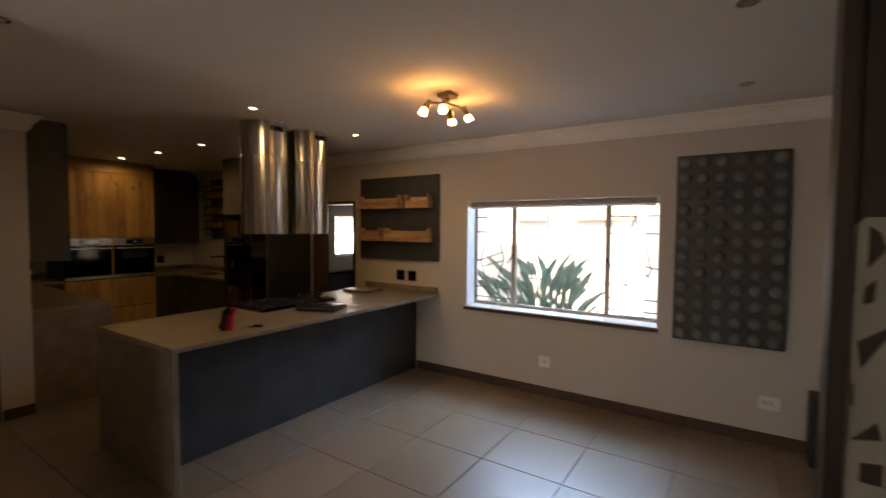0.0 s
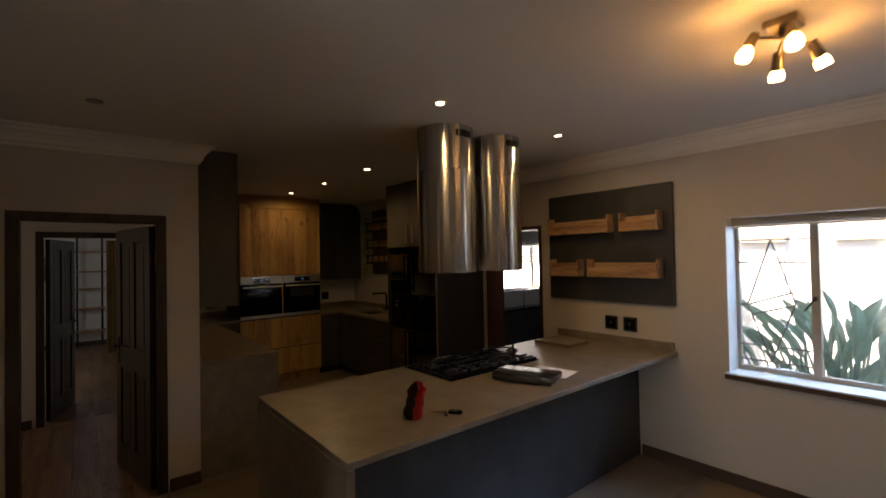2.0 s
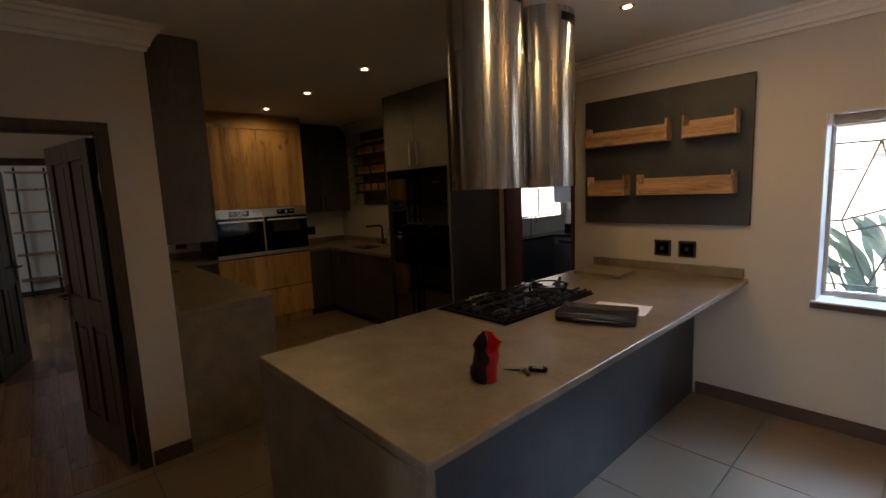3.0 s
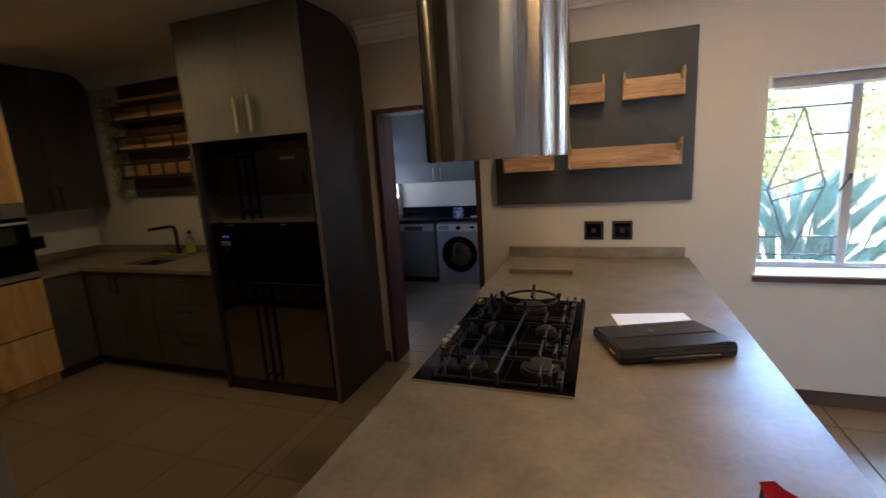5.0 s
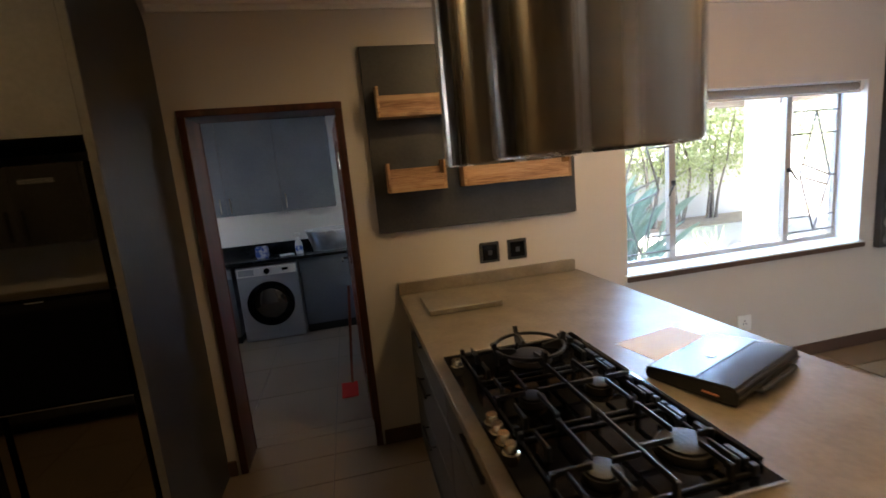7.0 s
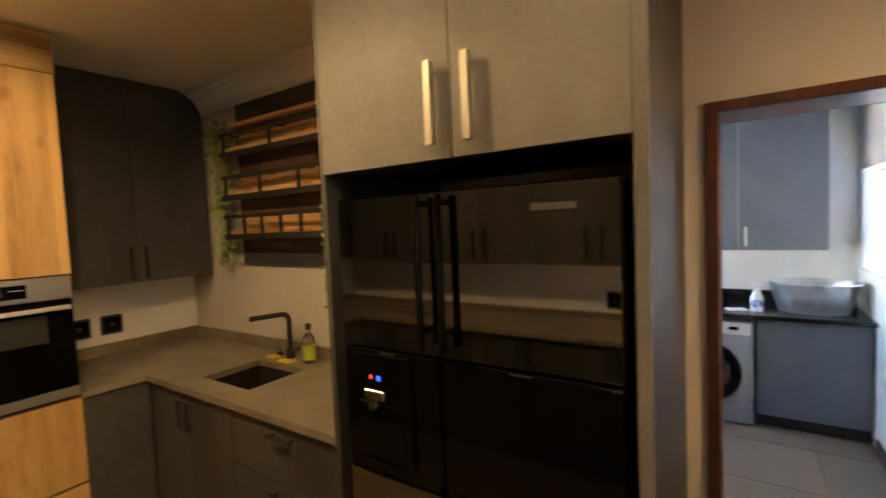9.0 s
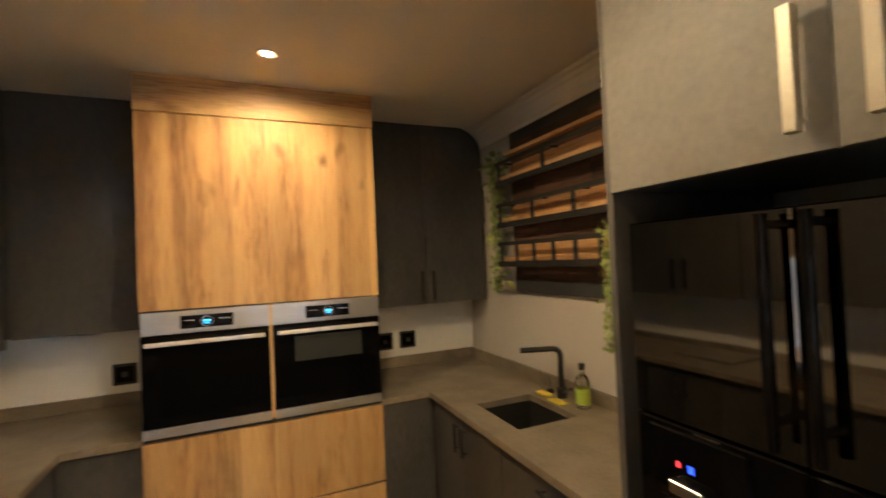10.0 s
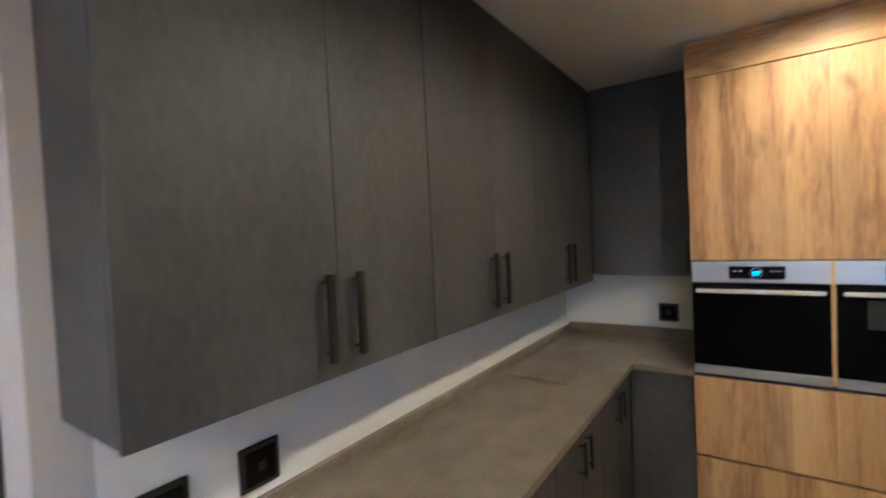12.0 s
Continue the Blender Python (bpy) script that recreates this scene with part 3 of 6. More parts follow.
# ---- window with steel casements and diamond bars ----
def steel_window():
    win = tagged(thing("window_1", (W0, NW + 0.2, WZ0), "", ""), "steel casement window with diamond burglar bars", "window", kind="structure")
    fy0, fy1 = NW + 0.175, NW + 0.21
    bm = bmesh.new()
    for d in ((W0, W1, fy0, fy1, WZ1 - 0.03, WZ1), (W0, W1, fy0, fy1, WZ0 + 0.03, WZ0 + 0.062), (W0, W0 + 0.028, fy0, fy1, WZ0 + 0.062, WZ1 - 0.03), (W1 - 0.028, W1, fy0, fy1, WZ0 + 0.062, WZ1 - 0.03)):
        box(bm, *d)
    part("window_frame", bm, FRAME_STEEL, win, "", 0.002)
    m1, m2 = -0.90, 0.055
    for d in ((W0, W0 + 0.004, NW + 0.001, fy0, WZ0 + 0.031, WZ1 - 0.005), (W1 - 0.004, W1, NW + 0.001, fy0, WZ0 + 0.031, WZ1 - 0.005), (W0, W1, NW + 0.001, fy0, WZ1 - 0.004, WZ1)):
        bb("reveal", d, SILL, win, "white painted reveal", 0)
    for x in (m1, m2):
        bb("mullion", (x - 0.024, x + 0.024, fy0 - 0.008, fy1, WZ0 + 0.062, WZ1 - 0.03), FRAME_STEEL, win)
    part("window_sill", box(bmesh.new(), W0 - 0.02, W1 + 0.015, NW - 0.025, NW + 0.175, WZ0 - 0.012, WZ0 + 0.03), SILL, win, "white painted sill with a brown edge", 0.004)
    bb("sill_edge", (W0 - 0.02, W1 + 0.015, NW - 0.03, NW - 0.0255, WZ0 - 0.014, WZ0 + 0.02), SKIRT, win, "brown edging strip")
    for a, b in ((W0 + 0.03, m1 - 0.025), (m1 + 0.025, m2 - 0.025), (m2 + 0.025, W1 - 0.03)):
        g = bb("pane", (a, b, NW + 0.194, NW + 0.197, WZ0 + 0.064, WZ1 - 0.032), GLASS, win, "", 0)
        g.visible_shadow = False
    z0, z1 = WZ0 + 0.064, WZ1 - 0.09
    for a, b, flip in ((W0 + 0.03, m1 - 0.025, False), (m2 + 0.025, W1 - 0.03, True)):
        def at(u, v):
            u = 1 - u if flip else u
            return (a + (b - a) * u, NW + 0.165, z0 + (z1 - z0) * v)
        for p, q in (((0, 0.92), (1, 0.92)), ((0, 0.76), (0.32, 0.76)), ((0.58, 0.76), (1, 0.76)), ((0, 0.45), (0.12, 0.45)), ((0, 0.16), (0.3, 0.16)), ((0.58, 0.16), (1, 0.16)), ((0, 0.05), (1, 0.05)),
                     ((0.48, 0.92), (0.12, 0.45)), ((0.48, 0.92), (0.8, 0.47)), ((0.12, 0.45), (0.45, 0.05)), ((0.8, 0.47), (0.45, 0.05)), ((0.12, 0.45), (0.78, 0.55)), ((0.18, 0.38), (0.8, 0.46))):
            rr("burglar_bar", at(*p), at(*q), 0.0062, BAR_STEEL, win, "", 8)
    for x, s in ((m1, -1), (m2, 1)):
        bm = bmesh.new()
        box(bm, x - 0.01, x + 0.01, fy0 - 0.03, fy0 - 0.008, 1.34, 1.37)
        rod(bm, (x, fy0 - 0.03, 1.355), (x + s * 0.055, fy0 - 0.045, 1.27), 0.007, 0.005, 8)
        part("latch", bm, BLACK_MATT, win, "dark window latch", 0.001)
    for a, b in ((W0 + 0.05, m1 - 0.12), (m2 + 0.12, W1 - 0.06)):
        bm = bmesh.new()
        rod(bm, (a, fy0 - 0.012, WZ0 + 0.07), (b, fy0 - 0.02, WZ0 + 0.075), 0.005, seg=8)
        rod(bm, ((a + b) / 2 + 0.06, fy0 - 0.012, WZ0 + 0.06), ((a + b) / 2 + 0.06, fy0 - 0.012, WZ0 + 0.105), 0.007, seg=8)
        part("stay", bm, CHROME, win, "metal casement stay")
    return win


steel_window()
blind = thing("roller_blind", (-0.43, NW + 0.05, WZ1 - 0.03), "rolled-up grey fabric roller blind at the window head", "blind")
rr("roll", (W0 + 0.03, NW + 0.06, WZ1 - 0.036), (W1 - 0.03, NW + 0.06, WZ1 - 0.036), 0.028, mat("blind_fabric", (0.25, 0.22, 0.2), (0.33, 0.3, 0.27), 0.9, fine=200, bump=0.2), blind)
for x in (W0 + 0.012, W1 - 0.018):
    bb("bracket", (x - 0.01, x + 0.016, NW + 0.028, NW + 0.092, WZ1 - 0.066, WZ1 - 0.001), WHITE_PLASTIC, blind)
bb("hem_bar", (W0 + 0.035, W1 - 0.035, NW + 0.024, NW + 0.034, WZ1 - 0.082, WZ1 - 0.066), WHITE_PLASTIC, blind)


# ---- doors ----
def door_frame(name, axis, a, b, z, p0, p1, material, label, cw=0.034):
    """A timber frame round an opening from a to b, running through the wall from p0 to p1."""
    f = tagged(thing(name, (0, 0, 0), "", ""), label, "door frame", kind="structure")
    def bx(u0, u1, z0, z1, q0, q1):
        return (u0, u1, q0, q1, z0, z1) if axis == "x" else (q0, q1, u0, u1, z0, z1)
    for n, d in (("jamb", bx(a - 0.03, a, 0, z, p0, p1)), ("jamb", bx(b, b + 0.03, 0, z, p0, p1)), ("head", bx(a - 0.03, b + 0.03, z, z + 0.03, p0, p1)),
                 ("casing", bx(a - cw, a + 0.004, 0, z, p0 - 0.012, p0 - 0.001)), ("casing", bx(b - 0.004, b + cw, 0, z, p0 - 0.012, p0 - 0.001)), ("casing", bx(a - cw, b + cw, z, z + cw, p0 - 0.012, p0 - 0.001)),
                 ("casing", bx(a - cw, a + 0.004, 0, z, p1 + 0.001, p1 + 0.012)), ("casing", bx(b - 0.004, b + cw, 0, z, p1 + 0.001, p1 + 0.012)), ("casing", bx(a - cw, b + cw, z, z + cw, p1 + 0.001, p1 + 0.012))):
        bb(n, d, material, f, "", 0.003)
    return f


def panel_door(name, hinge, angle, width, height, material, label, side=1):
    """A four-panel leaf hung at hinge; it runs along its own x axis."""
    d = tagged(thing(name, (*hinge, 0.012), "", "", "", angle), label, "door", kind="structure")
    t, s = 0.04, 0.1
    rails = [(0, 0.2), (0.82, 1.0), (height - 0.11, height)]
    bm = bmesh.new()
    for x0, x1 in ((0, s), (width - s, width), (width / 2 - 0.045, width / 2 + 0.045)):
        box(bm, x0, x1, -t / 2, t / 2, 0, height)
    for z0, z1 in rails:
        for x0, x1 in ((s, width / 2 - 0.045), (width / 2 + 0.045, width - s)):
            box(bm, x0, x1, -t / 2, t / 2, z0, z1)
    part("frame", bm, material, d, "", 0.002)
    for x0, x1 in ((s, width / 2 - 0.045), (width / 2 + 0.045, width - s)):
        for z0, z1 in ((0.2, 0.82), (1.0, height - 0.11)):
            bm = bmesh.new()
            box(bm, x0, x1, -0.008, 0.008, z0, z1)
            box(bm, x0 + 0.03, x1 - 0.03, -0.014, 0.014, z0 + 0.03, z1 - 0.03)
            part("panel", bm, material, d, "", 0.003)
    for s_ in (-1, 1):
        bm = bmesh.new()
        box(bm, width - 0.075, width - 0.035, min(s_ * t / 2, s_ * (t / 2 + 0.006)), max(s_ * t / 2, s_ * (t / 2 + 0.006)), 0.85, 1.06)
        rod(bm, (width - 0.055, s_ * t / 2, 0.99), (width - 0.055, s_ * (t / 2 + 0.05), 0.99), 0.009, seg=10)
        rod(bm, (width - 0.055, s_ * (t / 2 + 0.048), 0.99), (width - 0.165, s_ * (t / 2 + 0.048), 0.985), 0.009, 0.007, 10)
        part("door_handle", bm, BLACK_MATT, d, "black lever handle on a plate", 0.001)
    bm = bmesh.new()
    for z in (0.25, height - 0.25):
        rod(bm, (0, side * t / 2, z - 0.05), (0, side * t / 2, z + 0.05), 0.007, seg=8)
    part("hinge", bm, CHROME, d)
    return d


door_frame("door_frame_1", "x", L0, L1, LZ, NW, NW + 0.23, MAHOGANY_FRAME, "dark red mahogany frame of the laundry doorway")
panel_door("door_1", (L1 + 0.008, NW + 0.27), 92.5, 0.71, 1.93, MAHOGANY, "open mahogany four-panel door to the laundry")
door_frame("door_frame_2", "y", D0, D1, DZ, DW - 0.1, DW, DARKWOOD, "dark stained frame of the passage doorway", 0.06)
panel_door("door_2", (DW - 0.08, D1 - 0.02), 193, 0.72, 1.94, DARKWOOD, "open dark stained four-panel door to the passage", -1)
door_frame("door_frame_3", "y", P0, P1, DZ, -6.5, -6.4, DARKWOOD, "dark stained frame at the end of the passage", 0.06)
panel_door("door_3", (-6.52, P0 + 0.03), 164, 0.72, 1.94, DARKWOOD, "open dark stained door of the far room", 1)


# ---- island ----
IX0, IX1, IY0 = -2.842, -1.725, 3.29
isl = thing("kitchen_island", (-2.4, 4.7, 0), "charcoal kitchen island base with a drawer side", "kitchen island")
bb("body", (-2.785, -2.05, IY0 + 0.035, NW - 0.001, 0.0, 0.868), SLATE, isl, "", 0.003)
bb("plinth", (-2.80, -2.786, IY0 + 0.04, NW - 0.02, 0.0, 0.09), BLACK_MATT, isl)
ys = [3.36, 4.25, 5.15, 6.1]
for y0, y1 in zip(ys, ys[1:]):
    for z0, z1 in ((0.1, 0.36), (0.365, 0.62), (0.625, 0.862)):
        d = bb("drawer_front", (-2.805, -2.786, y0 + 0.002, y1 - 0.002, z0, z1), CHARCOAL, isl, "", 0.002)
        bar_handle(d, (-2.805, (y0 + y1) / 2 - 0.1, z1 - 0.05), (-2.805, (y0 + y1) / 2 + 0.1, z1 - 0.05), (-1, 0, 0), BLACK_MATT, 0.006, 0.028)
top = thing("island_worktop", (-2.3, 4.7, 0.87), "mottled grey-brown stone worktop with a waterfall end", "worktop")
bb("slab", (IX0, IX1, IY0, NW - 0.001, 0.869, 0.90), STONE, top, "", 0.003)
bb("waterfall_end", (IX0, IX1, IY0, IY0 + 0.033, 0.0, 0.868), STONE, top, "", 0.003)
bb("upstand", (-2.843, -1.75, NW - 0.03, NW - 0.001, 0.9005, 0.968), STONE, top, "", 0.002)


# ---- hood ----
def hood(cx, cy, turn):
    h = thing("extractor_hood", (cx, cy, 1.575), "tall round brushed steel extractor hood above the hob", "extractor hood", "twin hoods over the island")
    r = 0.203
    part("lower_sleeve", lathe(bmesh.new(), (cx, cy, 0), [(r - 0.02, 1.59), (r - 0.004, 1.575), (r, 1.58), (r, 2.27), (r - 0.004, 2.272)], 64), STEEL, h, "", 0, True)
    part("upper_sleeve", lathe(bmesh.new(), (cx, cy, 0), [(r - 0.003, 2.26), (r - 0.003, TOP - 0.001)], 64), STEEL, h, "", 0, True)
    part("filter_ring", lathe(bmesh.new(), (cx, cy, 0), [(r - 0.02, 1.59), (r - 0.05, 1.60), (0.09, 1.60), (0.088, 1.585), (0.0001, 1.585)], 48), STEEL, h, "steel filter plate under the hood", 0, True)
    for a in (-16, 164):
        for k in range(5):
            w = radians(a + turn + k * 8)
            bm = bmesh.new()
            box(bm, -0.010, 0.010, -0.002, 0.0015, -0.022, 0.022)
            bmesh.ops.transform(bm, matrix=Matrix.Translation((cx + r * math.cos(w), cy + r * math.sin(w), TOP - 0.06)) @ Matrix.Rotation(w - math.pi / 2, 4, "Z"), verts=bm.verts)
            part("vent_slot", bm, BLACK_MATT, h, "dark vent slot")
    for k in range(3):
        w = radians(k * 120 + 30)
        rr("hood_lamp", (cx + 0.13 * math.cos(w), cy + 0.13 * math.sin(w), 1.594), (cx + 0.13 * math.cos(w), cy + 0.13 * math.sin(w), 1.604), 0.022, OFF_BULB, h, "unlit round lamp", 16)
    return h


hood(-2.563, 4.501, 0)
hood(-2.558, 4.981, 0)


# ---- hob ----
HX0, HX1, HY0, HY1 = -2.80, -2.30, 4.286, 5.145
hob = thing("gas_hob", (-2.55, 4.7, 0.90), "black glass five-burner gas hob with iron pan supports", "hob")
bb("glass", (HX0, HX1, HY0, HY1, 0.9005, 0.908), BLACK_GLOSS, hob, "", 0.002)
for y0, y1 in ((HY0 - 0.006, HY0 - 0.0005), (HY1 + 0.0005, HY1 + 0.006)):
    bb("edge_trim", (HX0, HX1, y0, y1, 0.9005, 0.909), CHROME, hob, "steel edge trim", 0.001)
BURN = [(-2.625, 4.405, 0.038), (-2.41, 4.425, 0.055), (-2.635, 4.735, 0.034), (-2.43, 4.735, 0.034), (-2.53, 5.0, 0.062)]
for x, y, r in BURN:
    b = part("burner", lathe(bmesh.new(), (x, y, 0.908), [(r * 1.18, 0.0005), (r * 1.18, 0.006), (r * 1.15, 0.01), (r * 1.1, 0.018), (0.0001, 0.018)], 24), BURNER, hob, "dull metal burner ring", 0, True)
    part("cap", lathe(bmesh.new(), (x, y, 0.926), [(r * 0.96, 0.0), (r * 0.94, 0.006), (r * 0.84, 0.008), (0.0001, 0.008)], 24), IRON, b, "black burner cap", 0, True)


def finger(bm, p, q, z1, foot):
    """A slim upright iron bar from p to q with a foot down to the glass at p when asked."""
    along_x = abs(p[0] - q[0]) > abs(p[1] - q[1])
    h = 0.0034
    x0, x1, y0, y1 = min(p[0], q[0]), max(p[0], q[0]), min(p[1], q[1]), max(p[1], q[1])
    box(bm, x0 if along_x else x0 - h, x1 if along_x else x1 + h, y0 - h if along_x else y0, y1 + h if along_x else y1, z1 - 0.014, z1)
    if foot:
        box(bm, p[0] - 0.006, p[0] + 0.006, p[1] - 0.006, p[1] + 0.006, 0.9085, z1 - 0.002)


def grate(x0, x1, y0, y1, burners):
    """A cast-iron grid: low frame, a spine from front to back, fingers to each burner and stepped pads at the side."""
    bm = bmesh.new()
    z1, xm = 0.95, (x0 + x1) / 2
    for y in (y0, y1):
        box(bm, x0, x1, y - 0.003, y + 0.003, 0.909, 0.917)
    for x in (x0, x1):
        box(bm, x - 0.003, x + 0.003, y0 + 0.0031, y1 - 0.0031, 0.909, 0.917)
        for y in (y0, y1):
            box(bm, x - 0.007, x + 0.007, y - 0.007, y + 0.007, 0.9085, 0.934)
    finger(bm, (xm + 0.012, y0 - 0.008), (xm + 0.012, (y0 + y1) / 2 - 0.001), z1, True)
    finger(bm, (xm + 0.012, y1 + 0.008), (xm + 0.012, (y0 + y1) / 2 + 0.001), z1, True)
    for bx, by, r in burners:
        finger(bm, (bx + 0.01, y0), (bx + 0.01, by - r * 0.55), z1, True)
        finger(bm, (bx - 0.01, y1), (bx - 0.01, by + r * 0.55), z1, True)
        side = x0 if bx < xm else x1
        s_ = 1 if bx > side else -1
        finger(bm, (side, by), (bx - s_ * r * 0.6, by), z1 - 0.001, True)
        finger(bm, (xm + (0.007 if bx < xm else 0.017), by), (bx + s_ * r * 0.6, by), z1 - 0.001, False)
    for y in (y0 + 0.05, y1 - 0.05):
        finger(bm, (x0 + 0.03, y - 0.035), (x0 + 0.03, y + 0.035), z1 - 0.004, True)
        finger(bm, (x1 - 0.028, y - 0.035), (x1 - 0.028, y + 0.035), z1 - 0.004, True)
    for k in range(3):
        y = y0 + (y1 - y0) * (k + 0.5) / 3
        box(bm, x1 - 0.006, x1 + 0.008, y - 0.026, y + 0.026, 0.909, 0.934 + 0.004 * (k % 2))
    return part("pan_support", bm, IRON, hob, "black cast-iron pan support", 0.001)


def wok_support(x0, x1, y0, y1, cx, cy):
    """A round wok ring on curved claws inside the rear grid."""
    bm = bmesh.new()
    lathe(bm, (cx, cy, 0), [(0.112, 0.956), (0.121, 0.956), (0.121, 0.966), (0.112, 0.966), (0.112, 0.956)], 32)
    for k in range(4):
        w = k * math.pi / 2
        c, s_ = math.cos(w), math.sin(w)
        m = Matrix.Translation((cx, cy, 0)) @ Matrix.Rotation(w, 4, "Z")
        claw = extrude_poly(bmesh.new(), [(0.05, 0.946), (0.105, 0.934), (0.122, 0.934), (0.134, 0.986), (0.120, 0.990), (0.110, 0.966), (0.05, 0.957)], "y", -0.006, 0.006)
        bmesh.ops.transform(claw, matrix=m, verts=claw.verts)
        me = bpy.data.meshes.new("claw_shape")
        claw.to_mesh(me)
        claw.free()
        bm.from_mesh(me)
        bpy.data.meshes.remove(me)
        rod(bm, (cx + 0.115 * c, cy + 0.115 * s_, 0.909), (cx + 0.115 * c, cy + 0.115 * s_, 0.94), 0.006, seg=8)
    for y in (y0, y1):
        box(bm, x0, x1, y - 0.003, y + 0.003, 0.909, 0.917)
    for x in (x0, x1):
        box(bm, x - 0.003, x + 0.003, y0 + 0.0031, y1 - 0.0031, 0.909, 0.917)
        for y in (y0, y1):
            box(bm, x - 0.007, x + 0.007, y - 0.007, y + 0.007, 0.9085, 0.936)
        for y in (y0 + 0.05, y1 - 0.05):
            finger(bm, (x + (0.03 if x < cx else -0.03), y - 0.03), (x + (0.03 if x < cx else -0.03), y + 0.03), 0.946, True)
    for k in range(3):
        y = y0 + (y1 - y0) * (k + 0.5) / 3
        box(bm, x1 - 0.006, x1 + 0.008, y - 0.024, y + 0.024, 0.909, 0.934 + 0.004 * (k % 2))
    return part("pan_support", bm, IRON, hob, "black cast-iron wok ring on four claws", 0.001)


grate(-2.735, -2.345, 4.315, 4.575, BURN[0:2])
grate(-2.735, -2.345, 4.605, 4.865, BURN[2:4])
wok_support(-2.735, -2.345, 4.895, 5.12, -2.53, 5.0)
bb("side_rail", (-2.322, -2.303, 4.33, 5.13, 0.9085, 0.928), BLACK_GLOSS, hob, "raised black side rail", 0.003)
for y in (4.545, 4.590, 4.635, 4.680, 5.05):
    k = part("knob", lathe(bmesh.new(), (-2.772, y, 0.908), [(0.021, 0.0005), (0.021, 0.004), (0.017, 0.006), (0.016, 0.024), (0.014, 0.027), (0.0001, 0.027)], 20), KNOB, hob, "pale gold chrome gas knob", 0, True)

# ---- things on the island ----
slab = thing("chopping_slab", (-2.57, 5.79, 0.90), "flat grey stone chopping slab on the worktop", "chopping board")
bb("board", (-2.755, -2.39, 5.655, 5.93, 0.901, 0.927), STONE, slab, "", 0.003)

bag = thing("folio_bag", (-2.04, 4.715, 0.90), "closed black leather folio bag lying flat", "folio bag", "", 21)
bm = extrude_poly(bmesh.new(), [(-0.128, 0.001), (0.122, 0.001), (0.126, 0.03), (0.12, 0.036), (-0.11, 0.054), (-0.126, 0.05), (-0.132, 0.03)], "x", -0.19, 0.19)
bmesh.ops.bevel(bm, geom=bm.edges[:], offset=0.006, segments=2, affect="EDGES")
part("body", bm, LEATHER, bag, "", 0, True)
bm = extrude_poly(bmesh.new(), [(-0.02, 0.0478), (0.115, 0.0372), (0.115, 0.0395), (-0.02, 0.0502)], "x", -0.186, 0.186)
part("flap", bm, LEATHER, bag, "", 0.001, True)
bm = bmesh.new()
for x, y, z in ((-0.09, -0.137, 0.02), (0.12, -0.137, 0.02)):
    rod(bm, (x, -0.126, z), (x, -0.145, z), 0.007, seg=10)
rod(bm, (-0.09, -0.143, 0.02), (0.12, -0.143, 0.02), 0.008, seg=10)
part("carry_handle", bm, LEATHER, bag, "", 0, True)
bb("zip", (-0.185, 0.185, -0.1345, -0.131, 0.026, 0.033), BLACK_MATT, bag, "zip along the edge")
rr("stud", (-0.02, 0.02, 0.0465), (-0.02, 0.02, 0.051), 0.013, CHROME, bag, "small metal stud", 12)
bb("paper_slip", (-0.196, -0.15, -0.085, -0.045, 0.020, 0.0235), mat("orange_paper", (0.5, 0.2, 0.12), (0.6, 0.27, 0.17), 0.8), bag, "orange paper slip between the flaps", 0)
sheet = thing("paper_sheet", (-2.03, 4.96, 0.90), "loose white sheet of paper half under the folio", "paper", "", 12)
bb("sheet", (-0.15, 0.14, -0.12, 0.09, 0.0005, 0.0015), PAPER, sheet, "", 0)

pouch = thing("cloth_pouch", (-1.955, 3.768, 0.90), "upright open dark brown cloth pouch with a bright red lining", "pouch", "", -45)
for nm, m, w0, lab, tops in (("dark_side", POUCH_CLOTH, math.pi, "dark brown cloth front", (0.172, 0.174, 0.155, 0.128, 0.106, 0.10, 0.112, 0.130, 0.122)),
                             ("red_side", RED_CLOTH, 0.0, "bright red cloth lining", (0.115, 0.124, 0.132, 0.139, 0.146, 0.153, 0.16, 0.167, 0.174))):
    bm = bmesh.new()
    cols = []
    for k in range(9):
        w = w0 + math.pi * k / 8
        col = []
        for j in range(7):
            f = j / 6
            g = 0.82 + 0.12 * math.sin(f * 5 + k) * 0.4 + 0.3 * max(0.0, f - 0.55)
            z = 0.002 + (tops[k] * 0.93 - 0.002) * f
            belly = 1.0 + (0.55 * math.exp(-((f - 0.28) / 0.22) ** 2) if nm == "dark_side" else -0.12 * f)
            crease = 0.006 * math.sin(11 * f + 2.3 * k) * (0.4 + f)
            col.append(bm.verts.new((0.056 * g * math.cos(w) - 0.012 * f, 0.05 * g * belly * math.sin(w) + crease + 0.012 * f, z)))
        cols.append(col)
    for a, b in zip(cols, cols[1:]):
        for j in range(6):
            bm.faces.new((a[j], b[j], b[j + 1], a[j + 1]))
    bmesh.ops.solidify(bm, geom=bm.faces[:], thickness=0.003)
    part(nm, bm, m, pouch, lab, 0, True)
keys = thing("car_keys", (-1.885, 3.935, 0.90), "bunch of car keys with a black and silver fob", "keys", "", 32)
bm = box(bmesh.new(), -0.005, 0.065, -0.018, 0.018, 0.0006, 0.015)
part("fob", bm, BLACK_GLOSS, keys, "glossy black key fob", 0.005, True, 2)
bb("fob_trim", (0.01, 0.05, -0.012, 0.012, 0.0152, 0.017), CHROME, keys, "silver trim")
bm = bmesh.new()
